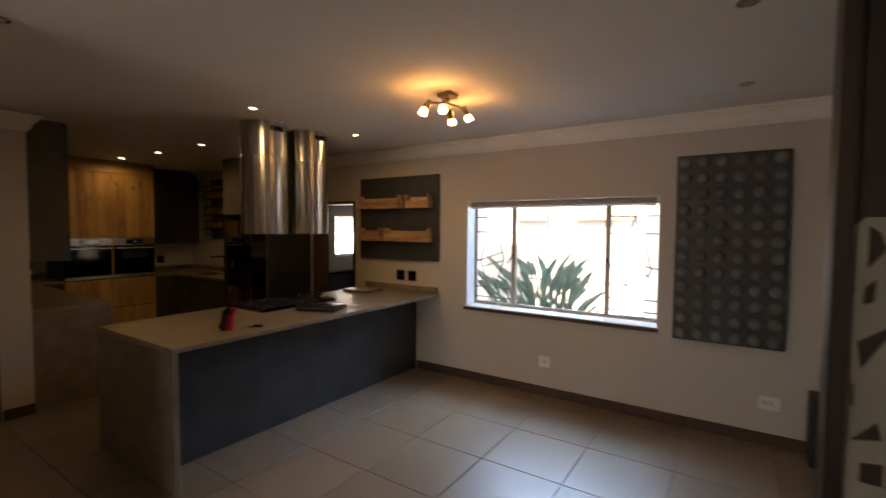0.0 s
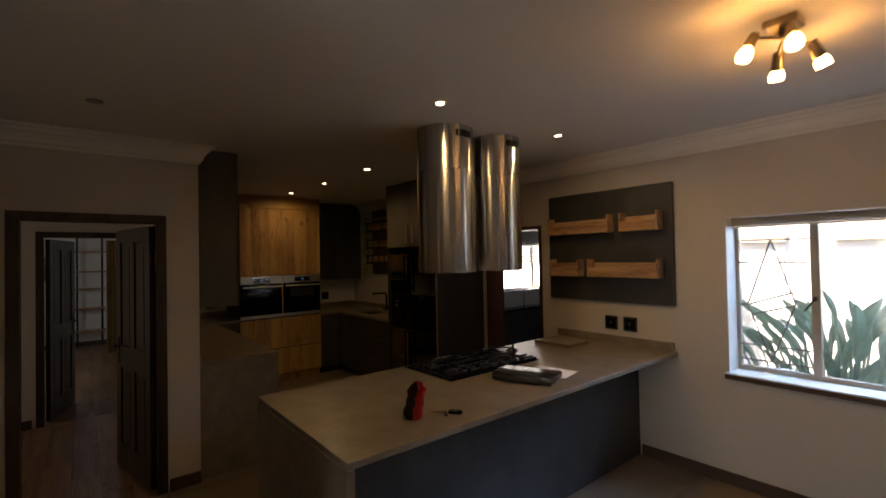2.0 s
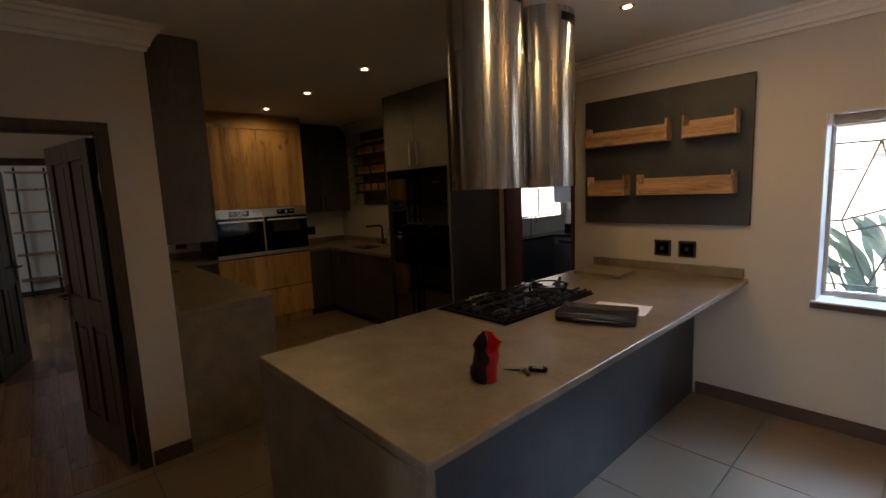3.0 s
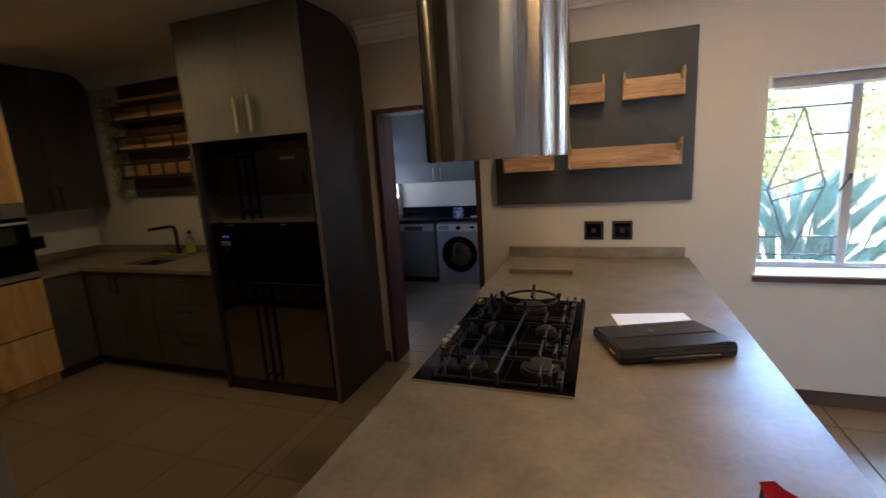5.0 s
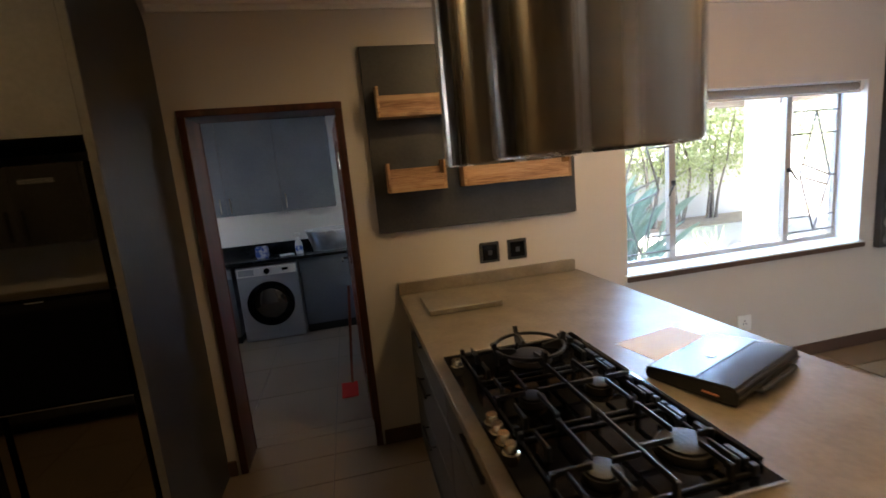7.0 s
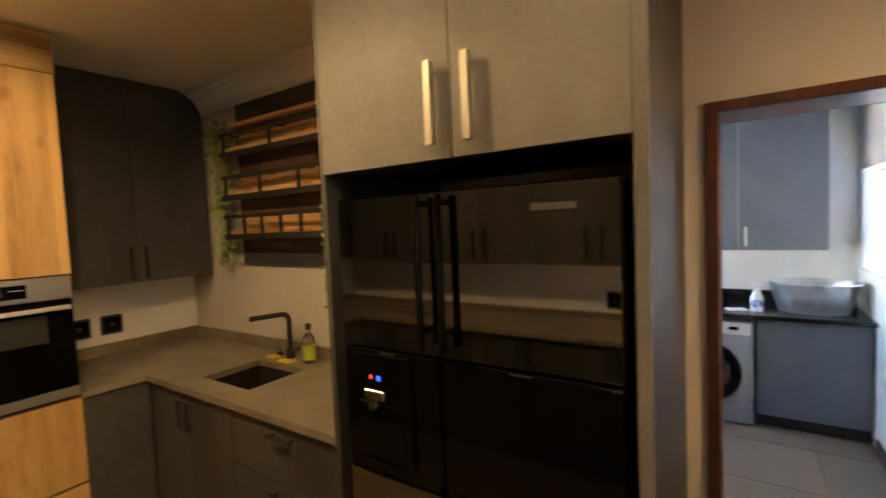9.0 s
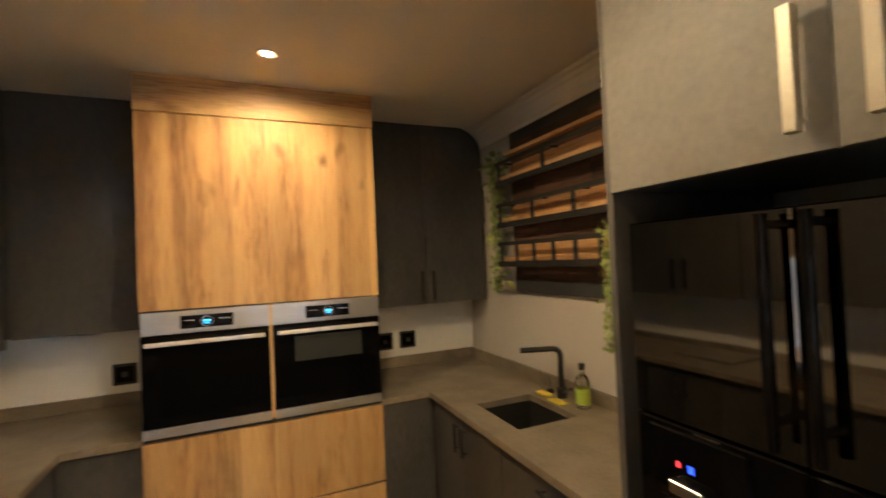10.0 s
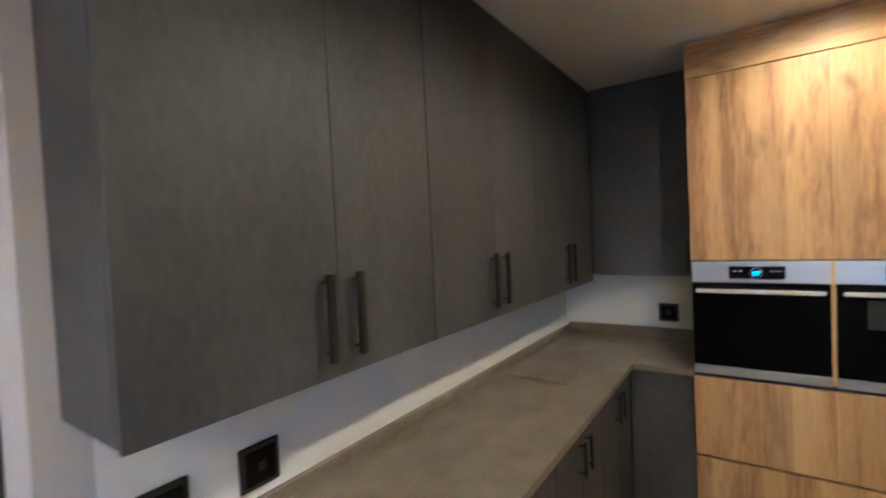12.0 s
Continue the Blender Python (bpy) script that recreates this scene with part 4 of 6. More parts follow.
for k in range(16):
    a, b = 2 * math.pi * k / 16, 2 * math.pi * (k + 1) / 16
    rod(bm, (-0.025 + 0.017 * math.cos(a), 0.017 * math.sin(a), 0.004), (-0.025 + 0.017 * math.cos(b), 0.017 * math.sin(b), 0.004), 0.0016, seg=6)
part("ring", bm, CHROME, keys, "metal key ring")
bm = bmesh.new()
box(bm, -0.095, -0.04, -0.008, 0.003, 0.0006, 0.004)
box(bm, -0.06, -0.035, -0.012, 0.012, 0.004, 0.008)
part("key", bm, NICKEL, keys, "metal key", 0.001)
bm = box(bmesh.new(), -0.012, 0.042, -0.009, 0.009, 0.0008, 0.011)
bmesh.ops.rotate(bm, verts=bm.verts, cent=(0, 0, 0), matrix=Matrix.Rotation(radians(-62), 3, "Z"))
bmesh.ops.translate(bm, verts=bm.verts, vec=(-0.018, -0.018, 0))
part("remote", bm, BLACK_MATT, keys, "small dark remote", 0.004, True, 2)

# ---- board with boxes on the north wall ----
pb = thing("wall_board", (-2.3, NW - 0.02, 1.75), "dark slate-grey board on the wall with wooden tray boxes", "wall board")
bb("board", (-2.915, -1.727, NW - 0.032, NW - 0.002, 1.262, 2.243), SLATE, pb, "", 0.002)
for x0, x1, z in ((-2.86, -2.225, 1.868), (-2.125, -1.80, 1.868), (-2.845, -2.53, 1.481), (-2.435, -1.803, 1.481)):
    y1, y0 = NW - 0.033, NW - 0.135
    t = thing("wall_tray", (x0, y1, z), "open reclaimed-wood tray box fixed to the dark board", "tray box", "wooden tray boxes on the board")
    bb("base", (x0 + 0.0145, x1 - 0.0145, y0 + 0.0145, y1, z, z + 0.014), RECLAIMED, t)
    bb("front", (x0 + 0.0145, x1 - 0.0145, y0, y0 + 0.014, z, z + 0.082), RECLAIMED, t)
    bb("back", (x0 + 0.0145, x1 - 0.0145, y1 - 0.012, y1, z + 0.0145, z + 0.124), RECLAIMED, t)
    for xa in (x0, x1 - 0.014):
        bb("side", (xa, xa + 0.014, y0, y1, z, z + 0.155), RECLAIMED, t)


def socket(loc, out, size, material, plug=False, label="", w=None, category="socket"):
    """A wall socket plate; out is the wall's normal."""
    s = thing("wall_socket", loc, label, category, "")
    o, z = Vector(out), Vector((0, 0, 1))
    side = z.cross(o)
    def slab_(u0, u1, v0, v1, d0, d1):
        a, b = Vector(loc) + side * u0 + z * v0 + o * d0, Vector(loc) + side * u1 + z * v1 + o * d1
        return (min(a.x, b.x), max(a.x, b.x), min(a.y, b.y), max(a.y, b.y), min(a.z, b.z), max(a.z, b.z))
    h = size / 2
    w = (w or size) / 2
    bb("plate", slab_(-w, w, -h, h, 0.001, 0.012), material, s, "", 0.004)
    if plug:
        bb("switch", slab_(-h * 0.75, h * 0.75, -h * 0.75, h * 0.75, 0.0125, 0.017), BLACK_GLOSS, s, "", 0.002)
        bb("rocker", slab_(-0.012, 0.012, -0.014, 0.014, 0.0175, 0.02), BLACK_MATT, s, "small black rocker", 0.001)
    else:
        for u in ((-0.033, 0.0) if w > 0.06 else (0.0,)):
            for du, v in ((0, 0.016), (-0.012, -0.004), (0.012, -0.004)):
                bb("pin_hole", slab_(u + du - 0.004, u + du + 0.004, v - 0.006, v + 0.006, 0.0122, 0.0132), BLACK_MATT, s, "", 0)
        bb("rocker", slab_(w - 0.035, w - 0.015, -0.02, 0.005, 0.0125, 0.016), WHITE_PLASTIC, s, "", 0.001)
    return s


for x in (-2.285, -2.112):
    socket((x, NW, 1.077), (0, -1, 0), 0.122, BLACK_MATT, True, "square black wall switch plate above the worktop")
socket((-0.475, NW, 0.34), (0, -1, 0), 0.115, WHITE_PLASTIC, False, "square white plug socket low on the wall")
socket((1.31, NW, 0.325), (0, -1, 0), 0.105, WHITE_PLASTIC, False, "wide white double plug socket low on the wall", 0.14)
socket((-4.475, SW, 1.035), (0, 1, 0), 0.125, BLACK_MATT, True, "square black wall switch plate under the cabinets")
socket((-4.22, SW, 1.035), (0, 1, 0), 0.125, BLACK_MATT, True, "square black wall switch plate under the cabinets")
socket((WW, 3.91, 1.075), (1, 0, 0), 0.12, BLACK_MATT, True, "square black wall switch plate beside the ovens")
for y in (5.44, 5.61):
    socket((WW, y, 1.085), (1, 0, 0), 0.12, BLACK_MATT, True, "square black wall switch plate beside the ovens")

# ---- studded panel ----
sp = thing("studded_panel", (1.02, NW - 0.03, 1.49), "tall dark foam panel with rows of round studs", "wall panel")
SX0, SX1, SZ0, SZ1 = 0.64, 1.385, 0.74, 2.235
bb("panel", (SX0, SX1, NW - 0.05, NW - 0.002, SZ0, SZ1), SLATE, sp, "", 0.004)
stud = lathe(bmesh.new(), (0, 0, 0), [(0.045, 0.0), (0.0445, 0.010), (0.041, 0.020), (0.034, 0.028), (0.022, 0.034), (0.0001, 0.036)], 20)
bmesh.ops.rotate(stud, verts=stud.verts, matrix=Matrix.Rotation(radians(90), 3, "X"))
bmesh.ops.translate(stud, verts=stud.verts, vec=(1.02, NW - 0.03, 1.49))
# Studs are paler than the panel: their highlight is put into the colour.
first = part("stud", stud, mat("highlit_foam", (0.11, 0.11, 0.112), (0.18, 0.178, 0.175), 0.6, coarse=12, fine=90), sp, "", 0, True)
for i in range(6):
    for j in range(12):
        o = first if i == j == 0 else first.copy()
        if o is not first:
            scene.collection.objects.link(o)
        o.location = Vector((SX0 + (SX1 - SX0) * (i + 0.5) / 6, NW - 0.0505, SZ0 + (SZ1 - SZ0) * (j + 0.5) / 12)) - Vector((1.02, NW - 0.03, 1.49))

# ---- tall fridge unit ----
FX0, FX1, FY = -4.885, -3.895, 5.46
unit = thing("fridge_housing", (-4.4, 5.8, 0), "tall charcoal and concrete-look cabinet round the fridge", "tall cabinet")
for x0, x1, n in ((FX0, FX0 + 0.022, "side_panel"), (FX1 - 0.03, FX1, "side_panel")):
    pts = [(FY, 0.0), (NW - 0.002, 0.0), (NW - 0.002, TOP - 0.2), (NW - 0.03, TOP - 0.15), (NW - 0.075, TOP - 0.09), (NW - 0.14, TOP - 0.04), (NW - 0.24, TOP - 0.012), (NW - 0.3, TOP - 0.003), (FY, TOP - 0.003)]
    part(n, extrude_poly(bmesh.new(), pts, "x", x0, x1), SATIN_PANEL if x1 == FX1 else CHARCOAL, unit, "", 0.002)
bb("edge_strip", (FX1 - 0.03, FX1, FY - 0.0035, FY - 0.0005, 0.0, TOP - 0.004), CONCRETE, unit, "pale concrete-look edging")
bb("upper_box", (FX0 + 0.0225, FX1 - 0.0305, FY + 0.02, NW - 0.06, 1.812, TOP - 0.12), SLATE, unit)
bb("plinth", (FX0 + 0.023, FX1 - 0.031, FY + 0.02, NW - 0.1, 0.0, 0.07), BLACK_MATT, unit)
xm = -4.372
for x0, x1, hx in ((FX0 + 0.016, xm - 0.0015, xm - 0.047), (xm + 0.0015, FX1 - 0.032, xm + 0.067)):
    d = bb("door", (x0, x1, FY, FY + 0.019, 1.805, TOP - 0.006), CONCRETE, unit, "concrete-look laminate door", 0.0015)
    bar_handle(d, (hx, FY, 1.85), (hx, FY, 2.045), (0, -1, 0), DULL_BRASS, 0.011, 0.03)
fr = thing("fridge", (-4.4, 5.8, 0.07), "black four-door fridge with dark mirror glass doors and a dispenser", "fridge")
bb("body", (FX0 + 0.06, FX1 - 0.075, FY + 0.075, NW - 0.1, 0.071, 1.72), BLACK_MATT, fr, "", 0.006)
fm = -4.455
for x0, x1, hx in ((FX0 + 0.05, fm - 0.003, fm - 0.032), (fm + 0.003, FX1 - 0.06, fm + 0.04)):
    for z0, z1 in ((1.25, 1.722), (0.085, 0.835)):
        d = bb("door", (x0, x1, FY + 0.02, FY + 0.0745, z0, z1), MIRROR_BLACK, fr, "dark mirror glass door", 0.004)
        h0, h1 = (1.33, 1.69) if z0 > 1 else (0.15, 0.815)
        bm = bmesh.new()
        rod(bm, (hx, FY - 0.02, h0 - 0.05), (hx, FY - 0.02, h1 + 0.02), 0.011, seg=14)
        for z in (h0, h1):
            rod(bm, (hx, FY + 0.02, z), (hx, FY - 0.02, z), 0.009, seg=10)
        part("handle", bm, BLACK_GLOSS, d, "long black tubular handle", 0, True)
    bb("drawer", (x0, x1, FY + 0.02, FY + 0.0745, 0.841, 1.244), BLACK_GLOSS, fr, "black glass middle panel", 0.004)
    bb("trim_mark", ((x0 + x1) / 2 - 0.03, (x0 + x1) / 2 + 0.03, FY + 0.016, FY + 0.0195, 1.236, 1.241), CHROME, fr, "small bright trim mark", 0)
disp = bb("dispenser", (-4.79, -4.555, FY + 0.006, FY + 0.0195, 0.885, 1.235), BLACK_GLOSS, fr, "black water dispenser panel", 0.004)
bb("recess", (-4.76, -4.585, FY + 0.002, FY + 0.0055, 0.9, 1.08), BLACK_GLOSS, disp, "dark dispenser recess", 0.002)
bb("lever", (-4.72, -4.64, FY - 0.018, FY + 0.0015, 1.10, 1.13), CHROME, disp, "silver dispenser lever", 0.003)
rr("nozzle", (-4.695, FY - 0.008, 1.065), (-4.695, FY - 0.008, 1.098), 0.012, CLEAR, disp, "clear nozzle")
bb("tray", (-4.755, -4.59, FY - 0.012, FY + 0.0015, 0.888, 0.9), BLACK_GLOSS, disp, "", 0.002)
bb("red_light", (-4.715, -4.705, FY + 0.004, FY + 0.0055, 1.155, 1.168), RED_LED, disp, "red indicator", 0)
bb("blue_light", (-4.685, -4.672, FY + 0.004, FY + 0.0055, 1.152, 1.168), BLUE_LED, disp, "blue indicator", 0)
bb("badge", (-4.165, -4.055, FY + 0.018, FY + 0.0195, 1.655, 1.672), CHROME, fr, "silver badge bar", 0)

# ---- kitchen corner: counters ----
CB, CF = 0.868, 0.90
OX, OY0, OY1 = -6.35, 4.118, 5.22
nc = thing("corner_worktop", (-6.0, 5.8, 0.87), "mottled grey stone worktop with a sunk black sink", "worktop")
SX = (-6.035, -5.64, 5.628, 5.95)
hole = [(SX[0], SX[2]), (SX[1], SX[2]), (SX[1], SX[3]), (SX[0], SX[3])]
part("slab", plate([(WW + 0.001, OY1 + 0.002), (-6.365, OY1 + 0.002), (-6.365, 5.50), (FX0 - 0.001, 5.50), (FX0 - 0.001, NW - 0.001), (WW + 0.001, NW - 0.001)], [hole], CB + 0.001, CF), STONE, nc)
bb("upstand", (WW + 0.025, FX0 - 0.001, NW - 0.024, NW - 0.001, CF + 0.0005, 0.97), STONE, nc)
bb("upstand", (WW + 0.001, WW + 0.024, OY1 + 0.002, NW - 0.001, CF + 0.0005, 0.97), STONE, nc)
sink = thing("kitchen_sink", (-5.84, 5.79, 0.7), "square black undermount sink", "sink")
bm = bmesh.new()
x0, x1, y0, y1 = SX
for d in ((x0 - 0.012, x0, y0 - 0.012, y1 + 0.012, 0.7, 0.868), (x1, x1 + 0.012, y0 - 0.012, y1 + 0.012, 0.7, 0.868), (x0, x1, y0 - 0.012, y0, 0.7, 0.868), (x0, x1, y1, y1 + 0.012, 0.7, 0.868), (x0 - 0.012, x1 + 0.012, y0 - 0.012, y1 + 0.012, 0.69, 0.7)):
    box(bm, *d)
part("bowl", bm, BLACK_MATT, sink)
rr("drain", (-5.84, 5.79, 0.7005), (-5.84, 5.79, 0.705), 0.045, CHROME, sink, "steel drain")
tap = thing("kitchen_tap", (-5.895, 6.06, 0.90), "angular matt black kitchen tap behind the sink", "tap")
part("base", lathe(bmesh.new(), (-5.895, 6.06, 0.9), [(0.026, 0.001), (0.026, 0.05), (0.02, 0.056), (0.0001, 0.056)], 20), BLACK_MATT, tap, "", 0, True)
bm = bmesh.new()
pts = [(-5.895, 6.06, 0.955), (-5.895, 6.06, 1.125), (-5.9, 6.052, 1.148), (-5.912, 6.035, 1.156), (-5.995, 5.88, 1.150)]
for a, b in zip(pts, pts[1:]):
    rod(bm, a, b, 0.0145, seg=16)
part("spout", bm, BLACK_MATT, tap, "", 0, True)
rr("lever", (-5.87, 6.055, 0.935), (-5.80, 6.045, 0.97), 0.008, BLACK_MATT, tap)
sponge = thing("dish_sponge", (-5.99, 6.0, 0.90), "yellow sponge beside the tap", "sponge")
bb("block", (-6.02, -5.935, 5.985, 6.03, 0.901, 0.918), YELLOW, sponge, "", 0.005)
brush = thing("dish_brush", (-5.96, 6.05, 0.9), "small dish brush with a dark handle", "brush")
rr("brush_handle", (-5.985, 6.055, 0.905), (-6.0, 6.065, 0.99), 0.006, CHROME, brush)
bb("head", (-6.0, -5.97, 6.04, 6.07, 0.901, 0.925), BLACK_MATT, brush, "", 0.004)
bot = thing("soap_bottle", (-5.72, 6.05, 0.90), "clear soap bottle with a black cap and lime label", "bottle")
part("flask", lathe(bmesh.new(), (-5.72, 6.05, 0.9), [(0.0001, 0.001), (0.032, 0.001), (0.034, 0.01), (0.034, 0.12), (0.028, 0.145), (0.012, 0.165), (0.012, 0.185)], 24), CLEAR, bot, "", 0, True)
rr("cap", (-5.72, 6.05, 1.085), (-5.72, 6.05, 1.115), 0.016, BLACK_MATT, bot, "black screw cap")
part("label_band", lathe(bmesh.new(), (-5.72, 6.05, 0.9), [(0.0347, 0.02), (0.0347, 0.095)], 24), LABEL_GREEN, bot, "lime green label", 0, True)
rag = thing("yellow_cloth", (-5.84, 6.0, 0.9), "crumpled yellow cleaning cloth by the sink", "cloth")
bm = bmesh.new()
bmesh.ops.create_grid(bm, x_segments=10, y_segments=8, size=0.5, matrix=Matrix.Translation((-5.83, 5.985, 0.906)) @ Matrix.Diagonal((0.1, 0.06, 1, 1)))
for v in bm.verts:
    v.co.z += 0.01 * noise.noise(v.co * 40) + 0.004
part("cloth", bm, YELLOW, rag, "", 0, True)


def base_unit(name, dims, axis, doors, material, label, group, face, top_z=0.866):
    """A base cabinet: carcass, plinth and door fronts split along one axis."""
    x0, x1, y0, y1 = dims
    u = thing(name, ((x0 + x1) / 2, (y0 + y1) / 2, 0), label, "base cabinet", group)
    bb("carcass", (x0, x1, y0, y1, 0.095, top_z), material, u)
    i = 0.05
    pl = {"-y": (x0, x1, y0 + i, y1, 0, 0.094), "+y": (x0, x1, y0, y1 - i, 0, 0.094), "+x": (x0, x1 - i, y0, y1, 0, 0.094)}[face]
    bb("plinth", pl, BLACK_MATT, u)
    for a, b, z0, z1, hp in doors:
        d = {"-y": (a + 0.002, b - 0.002, y0 - 0.019, y0 - 0.001, z0, z1), "+y": (a + 0.002, b - 0.002, y1 + 0.001, y1 + 0.019, z0, z1), "+x": (x1 + 0.001, x1 + 0.019, a + 0.002, b - 0.002, z0, z1)}[face]
        f = bb("door", d, material, u, "", 0.0015)
        if hp:
            o = {"-y": Vector((0, -1, 0)), "+y": Vector((0, 1, 0)), "+x": Vector((1, 0, 0))}[face]
            plane = {"-y": y0 - 0.019, "+y": y1 + 0.019, "+x": x1 + 0.019}[face]
            p = (lambda q, z: (q, plane, z)) if face != "+x" else (lambda q, z: (plane, q, z))
            if hp == "h":
                bar_handle(f, p((a + b) / 2 - 0.07, z1 - 0.05), p((a + b) / 2 + 0.07, z1 - 0.05), o, BLACK_MATT, 0.006, 0.028)
            else:
                q = b - 0.04 if hp == "r" else a + 0.04
                bar_handle(f, p(q, z1 - 0.17), p(q, z1 - 0.04), o, BLACK_MATT, 0.006, 0.028)
    return u


base_unit("base_cabinet", (-6.36, -5.62, 5.54, NW - 0.03), "x", [(-6.36, -5.99, 0.1, 0.862, "r"), (-5.99, -5.62, 0.1, 0.862, "l")], CHARCOAL, "charcoal base cabinet under the sink", "base cabinets", "-y", 0.68)
base_unit("base_cabinet", (-5.618, FX0 - 0.003, 5.54, NW - 0.03), "x", [(-5.618, FX0 - 0.003, 0.62, 0.862, "h"), (-5.618, FX0 - 0.003, 0.36, 0.616, "h"), (-5.618, FX0 - 0.003, 0.1, 0.356, "h")], CHARCOAL, "charcoal drawer cabinet beside the fridge", "base cabinets", "-y")
base_unit("base_cabinet", (WW + 0.02, -6.4, OY1 + 0.004, NW - 0.03), "y", [(OY1 + 0.004, 5.52, 0.1, 0.862, "")], CHARCOAL, "charcoal corner base cabinet beside the oak drawers", "base cabinets", "+x")
sc = thing("south_worktop", (-5.2, 3.5, 0.87), "mottled grey stone worktop with a waterfall end", "worktop")
part("slab", plate([(WW + 0.001, SW + 0.001), (-4.035, SW + 0.001), (-4.035, 3.82), (-6.365, 3.82), (-6.365, OY0 - 0.002), (WW + 0.001, OY0 - 0.002)], [], CB + 0.001, CF), STONE, sc)
bb("waterfall_end", (-4.068, -4.035, SW + 0.001, 3.82, 0, CB), STONE, sc, "", 0.003)
bb("upstand", (WW + 0.001, -4.035, SW + 0.001, SW + 0.024, CF + 0.0005, 0.945), STONE, sc)
bb("upstand", (WW + 0.001, WW + 0.024, SW + 0.025, OY0 - 0.002, CF + 0.0005, 0.97), STONE, sc)
xs = [-6.36, -5.79, -5.22, -4.65, -4.07]
for a, b in zip(xs, xs[1:]):
    base_unit("base_cabinet", (a + 0.001, b - 0.001, SW + 0.03, 3.78), "x", [(a, (a + b) / 2, 0.1, 0.862, "r"), ((a + b) / 2, b, 0.1, 0.862, "l")], CHARCOAL, "charcoal two-door base cabinet", "base cabinets", "+y")
base_unit("base_cabinet", (WW + 0.02, -6.4, SW + 0.03, OY0 - 0.004), "y", [(3.8, OY0 - 0.004, 0.1, 0.862, "")], CHARCOAL, "charcoal corner base cabinet beside the oak drawers", "base cabinets", "+x")
sl2 = thing("chopping_slab", (-6.05, 3.46, 0.90), "flat grey stone chopping slab on the worktop", "chopping board")
bb("board", (-6.28, -5.85, 3.29, 3.62, 0.901, 0.919), STONE, sl2, "", 0.003)

# ---- oven tower ----
tower = thing("oven_tower", (-6.7, 4.67, 0), "oak-fronted cabinet tower that holds two ovens", "oven cabinet")
bb("carcass", (WW + 0.002, OX - 0.022, OY0, OY1, 0.1, TOP - 0.004), SLATE, tower)
bb("plinth", (WW + 0.002, OX - 0.06, OY0, OY1, 0, 0.099), OAK, tower)
ym = (OY0 + OY1) / 2
for y0, y1 in ((OY0, ym - 0.001), (ym + 0.001, OY1)):
    bb("door", (OX - 0.021, OX, y0, y1, 1.472, 2.385), OAK, tower, "knotty oak door", 0.0015)
bb("pelmet", (OX - 0.021, OX + 0.004, OY0 - 0.003, OY1 + 0.003, 2.388, TOP - 0.006), OAK_Y, tower, "oak pelmet board", 0.0015)
for z0, z1 in ((0.475, 0.88), (0.11, 0.462)):
    for y0, y1 in ((OY0, ym - 0.001), (ym + 0.001, OY1)):
        bb("drawer_front", (OX - 0.021, OX, y0, y1, z0, z1), OAK, tower, "knotty oak drawer front", 0.0015)
bb("divider", (OX - 0.021, OX + 0.002, ym - 0.008, ym + 0.008, 0.905, 1.468), OAK, tower)


def oven(y0, y1, window, label):
    o = thing("oven", (OX, (y0 + y1) / 2, 0.905), label, "oven", "pair of built-in ovens")
    bb("control_panel", (OX - 0.02, OX + 0.004, y0, y1, 1.362, 1.466), OVEN_STEEL, o, "brushed steel control panel", 0.002)
    c = (y0 + y1) / 2
    dsp = bb("display", (OX + 0.0045, OX + 0.0065, c - 0.11, c + 0.11, 1.382, 1.442), BLACK_GLOSS, o, "black display strip", 0)
    rr("dial", (OX + 0.007, c, 1.412), (OX + 0.022, c, 1.412), 0.026, CHROME, dsp, "silver dial", 24)
    rr("dial_screen", (OX + 0.0222, c, 1.412), (OX + 0.0235, c, 1.412), 0.021, BLACK_GLOSS, dsp, "black dial screen", 24)
    bb("lit_line", (OX + 0.0237, OX + 0.0242, c - 0.015, c + 0.015, 1.411, 1.420), BLUE_DIAL, dsp, "lit blue line of figures", 0)
    bb("lit_line", (OX + 0.0237, OX + 0.0242, c - 0.012, c + 0.012, 1.401, 1.406), BLUE_DIAL, dsp, "lit blue line of figures", 0)
    for u in (-0.085, -0.062, 0.058, 0.075, 0.092):
        bb("mark", (OX + 0.0067, OX + 0.0071, c + u - 0.006, c + u + 0.006, 1.417, 1.421), WHITE_PLASTIC, dsp, "small pale marking", 0)
    d = bb("oven_door", (OX - 0.02, OX + 0.006, y0, y1, 0.945, 1.358), BLACK_GLOSS, o, "black glass oven door", 0.003)
    bar_handle(d, (OX + 0.006, y0 + 0.03, 1.325), (OX + 0.006, y1 - 0.03, 1.325), (1, 0, 0), SATIN, 0.009, 0.04)
    if window:
        bb("glass_window", (OX + 0.0065, OX + 0.008, c - 0.17, c + 0.17, 1.17, 1.295), WINDOW_GLASS_GREY, d, "glass viewing window", 0)
    bb("base_strip", (OX - 0.02, OX + 0.006, y0, y1, 0.9, 0.942), OVEN_STEEL, o, "steel strip under the door", 0.002)
    return o


oven(OY0 + 0.004, ym - 0.0085, False, "built-in black glass oven with a steel panel")
oven(ym + 0.0085, OY1 - 0.004, True, "built-in black glass combination oven with a small window")


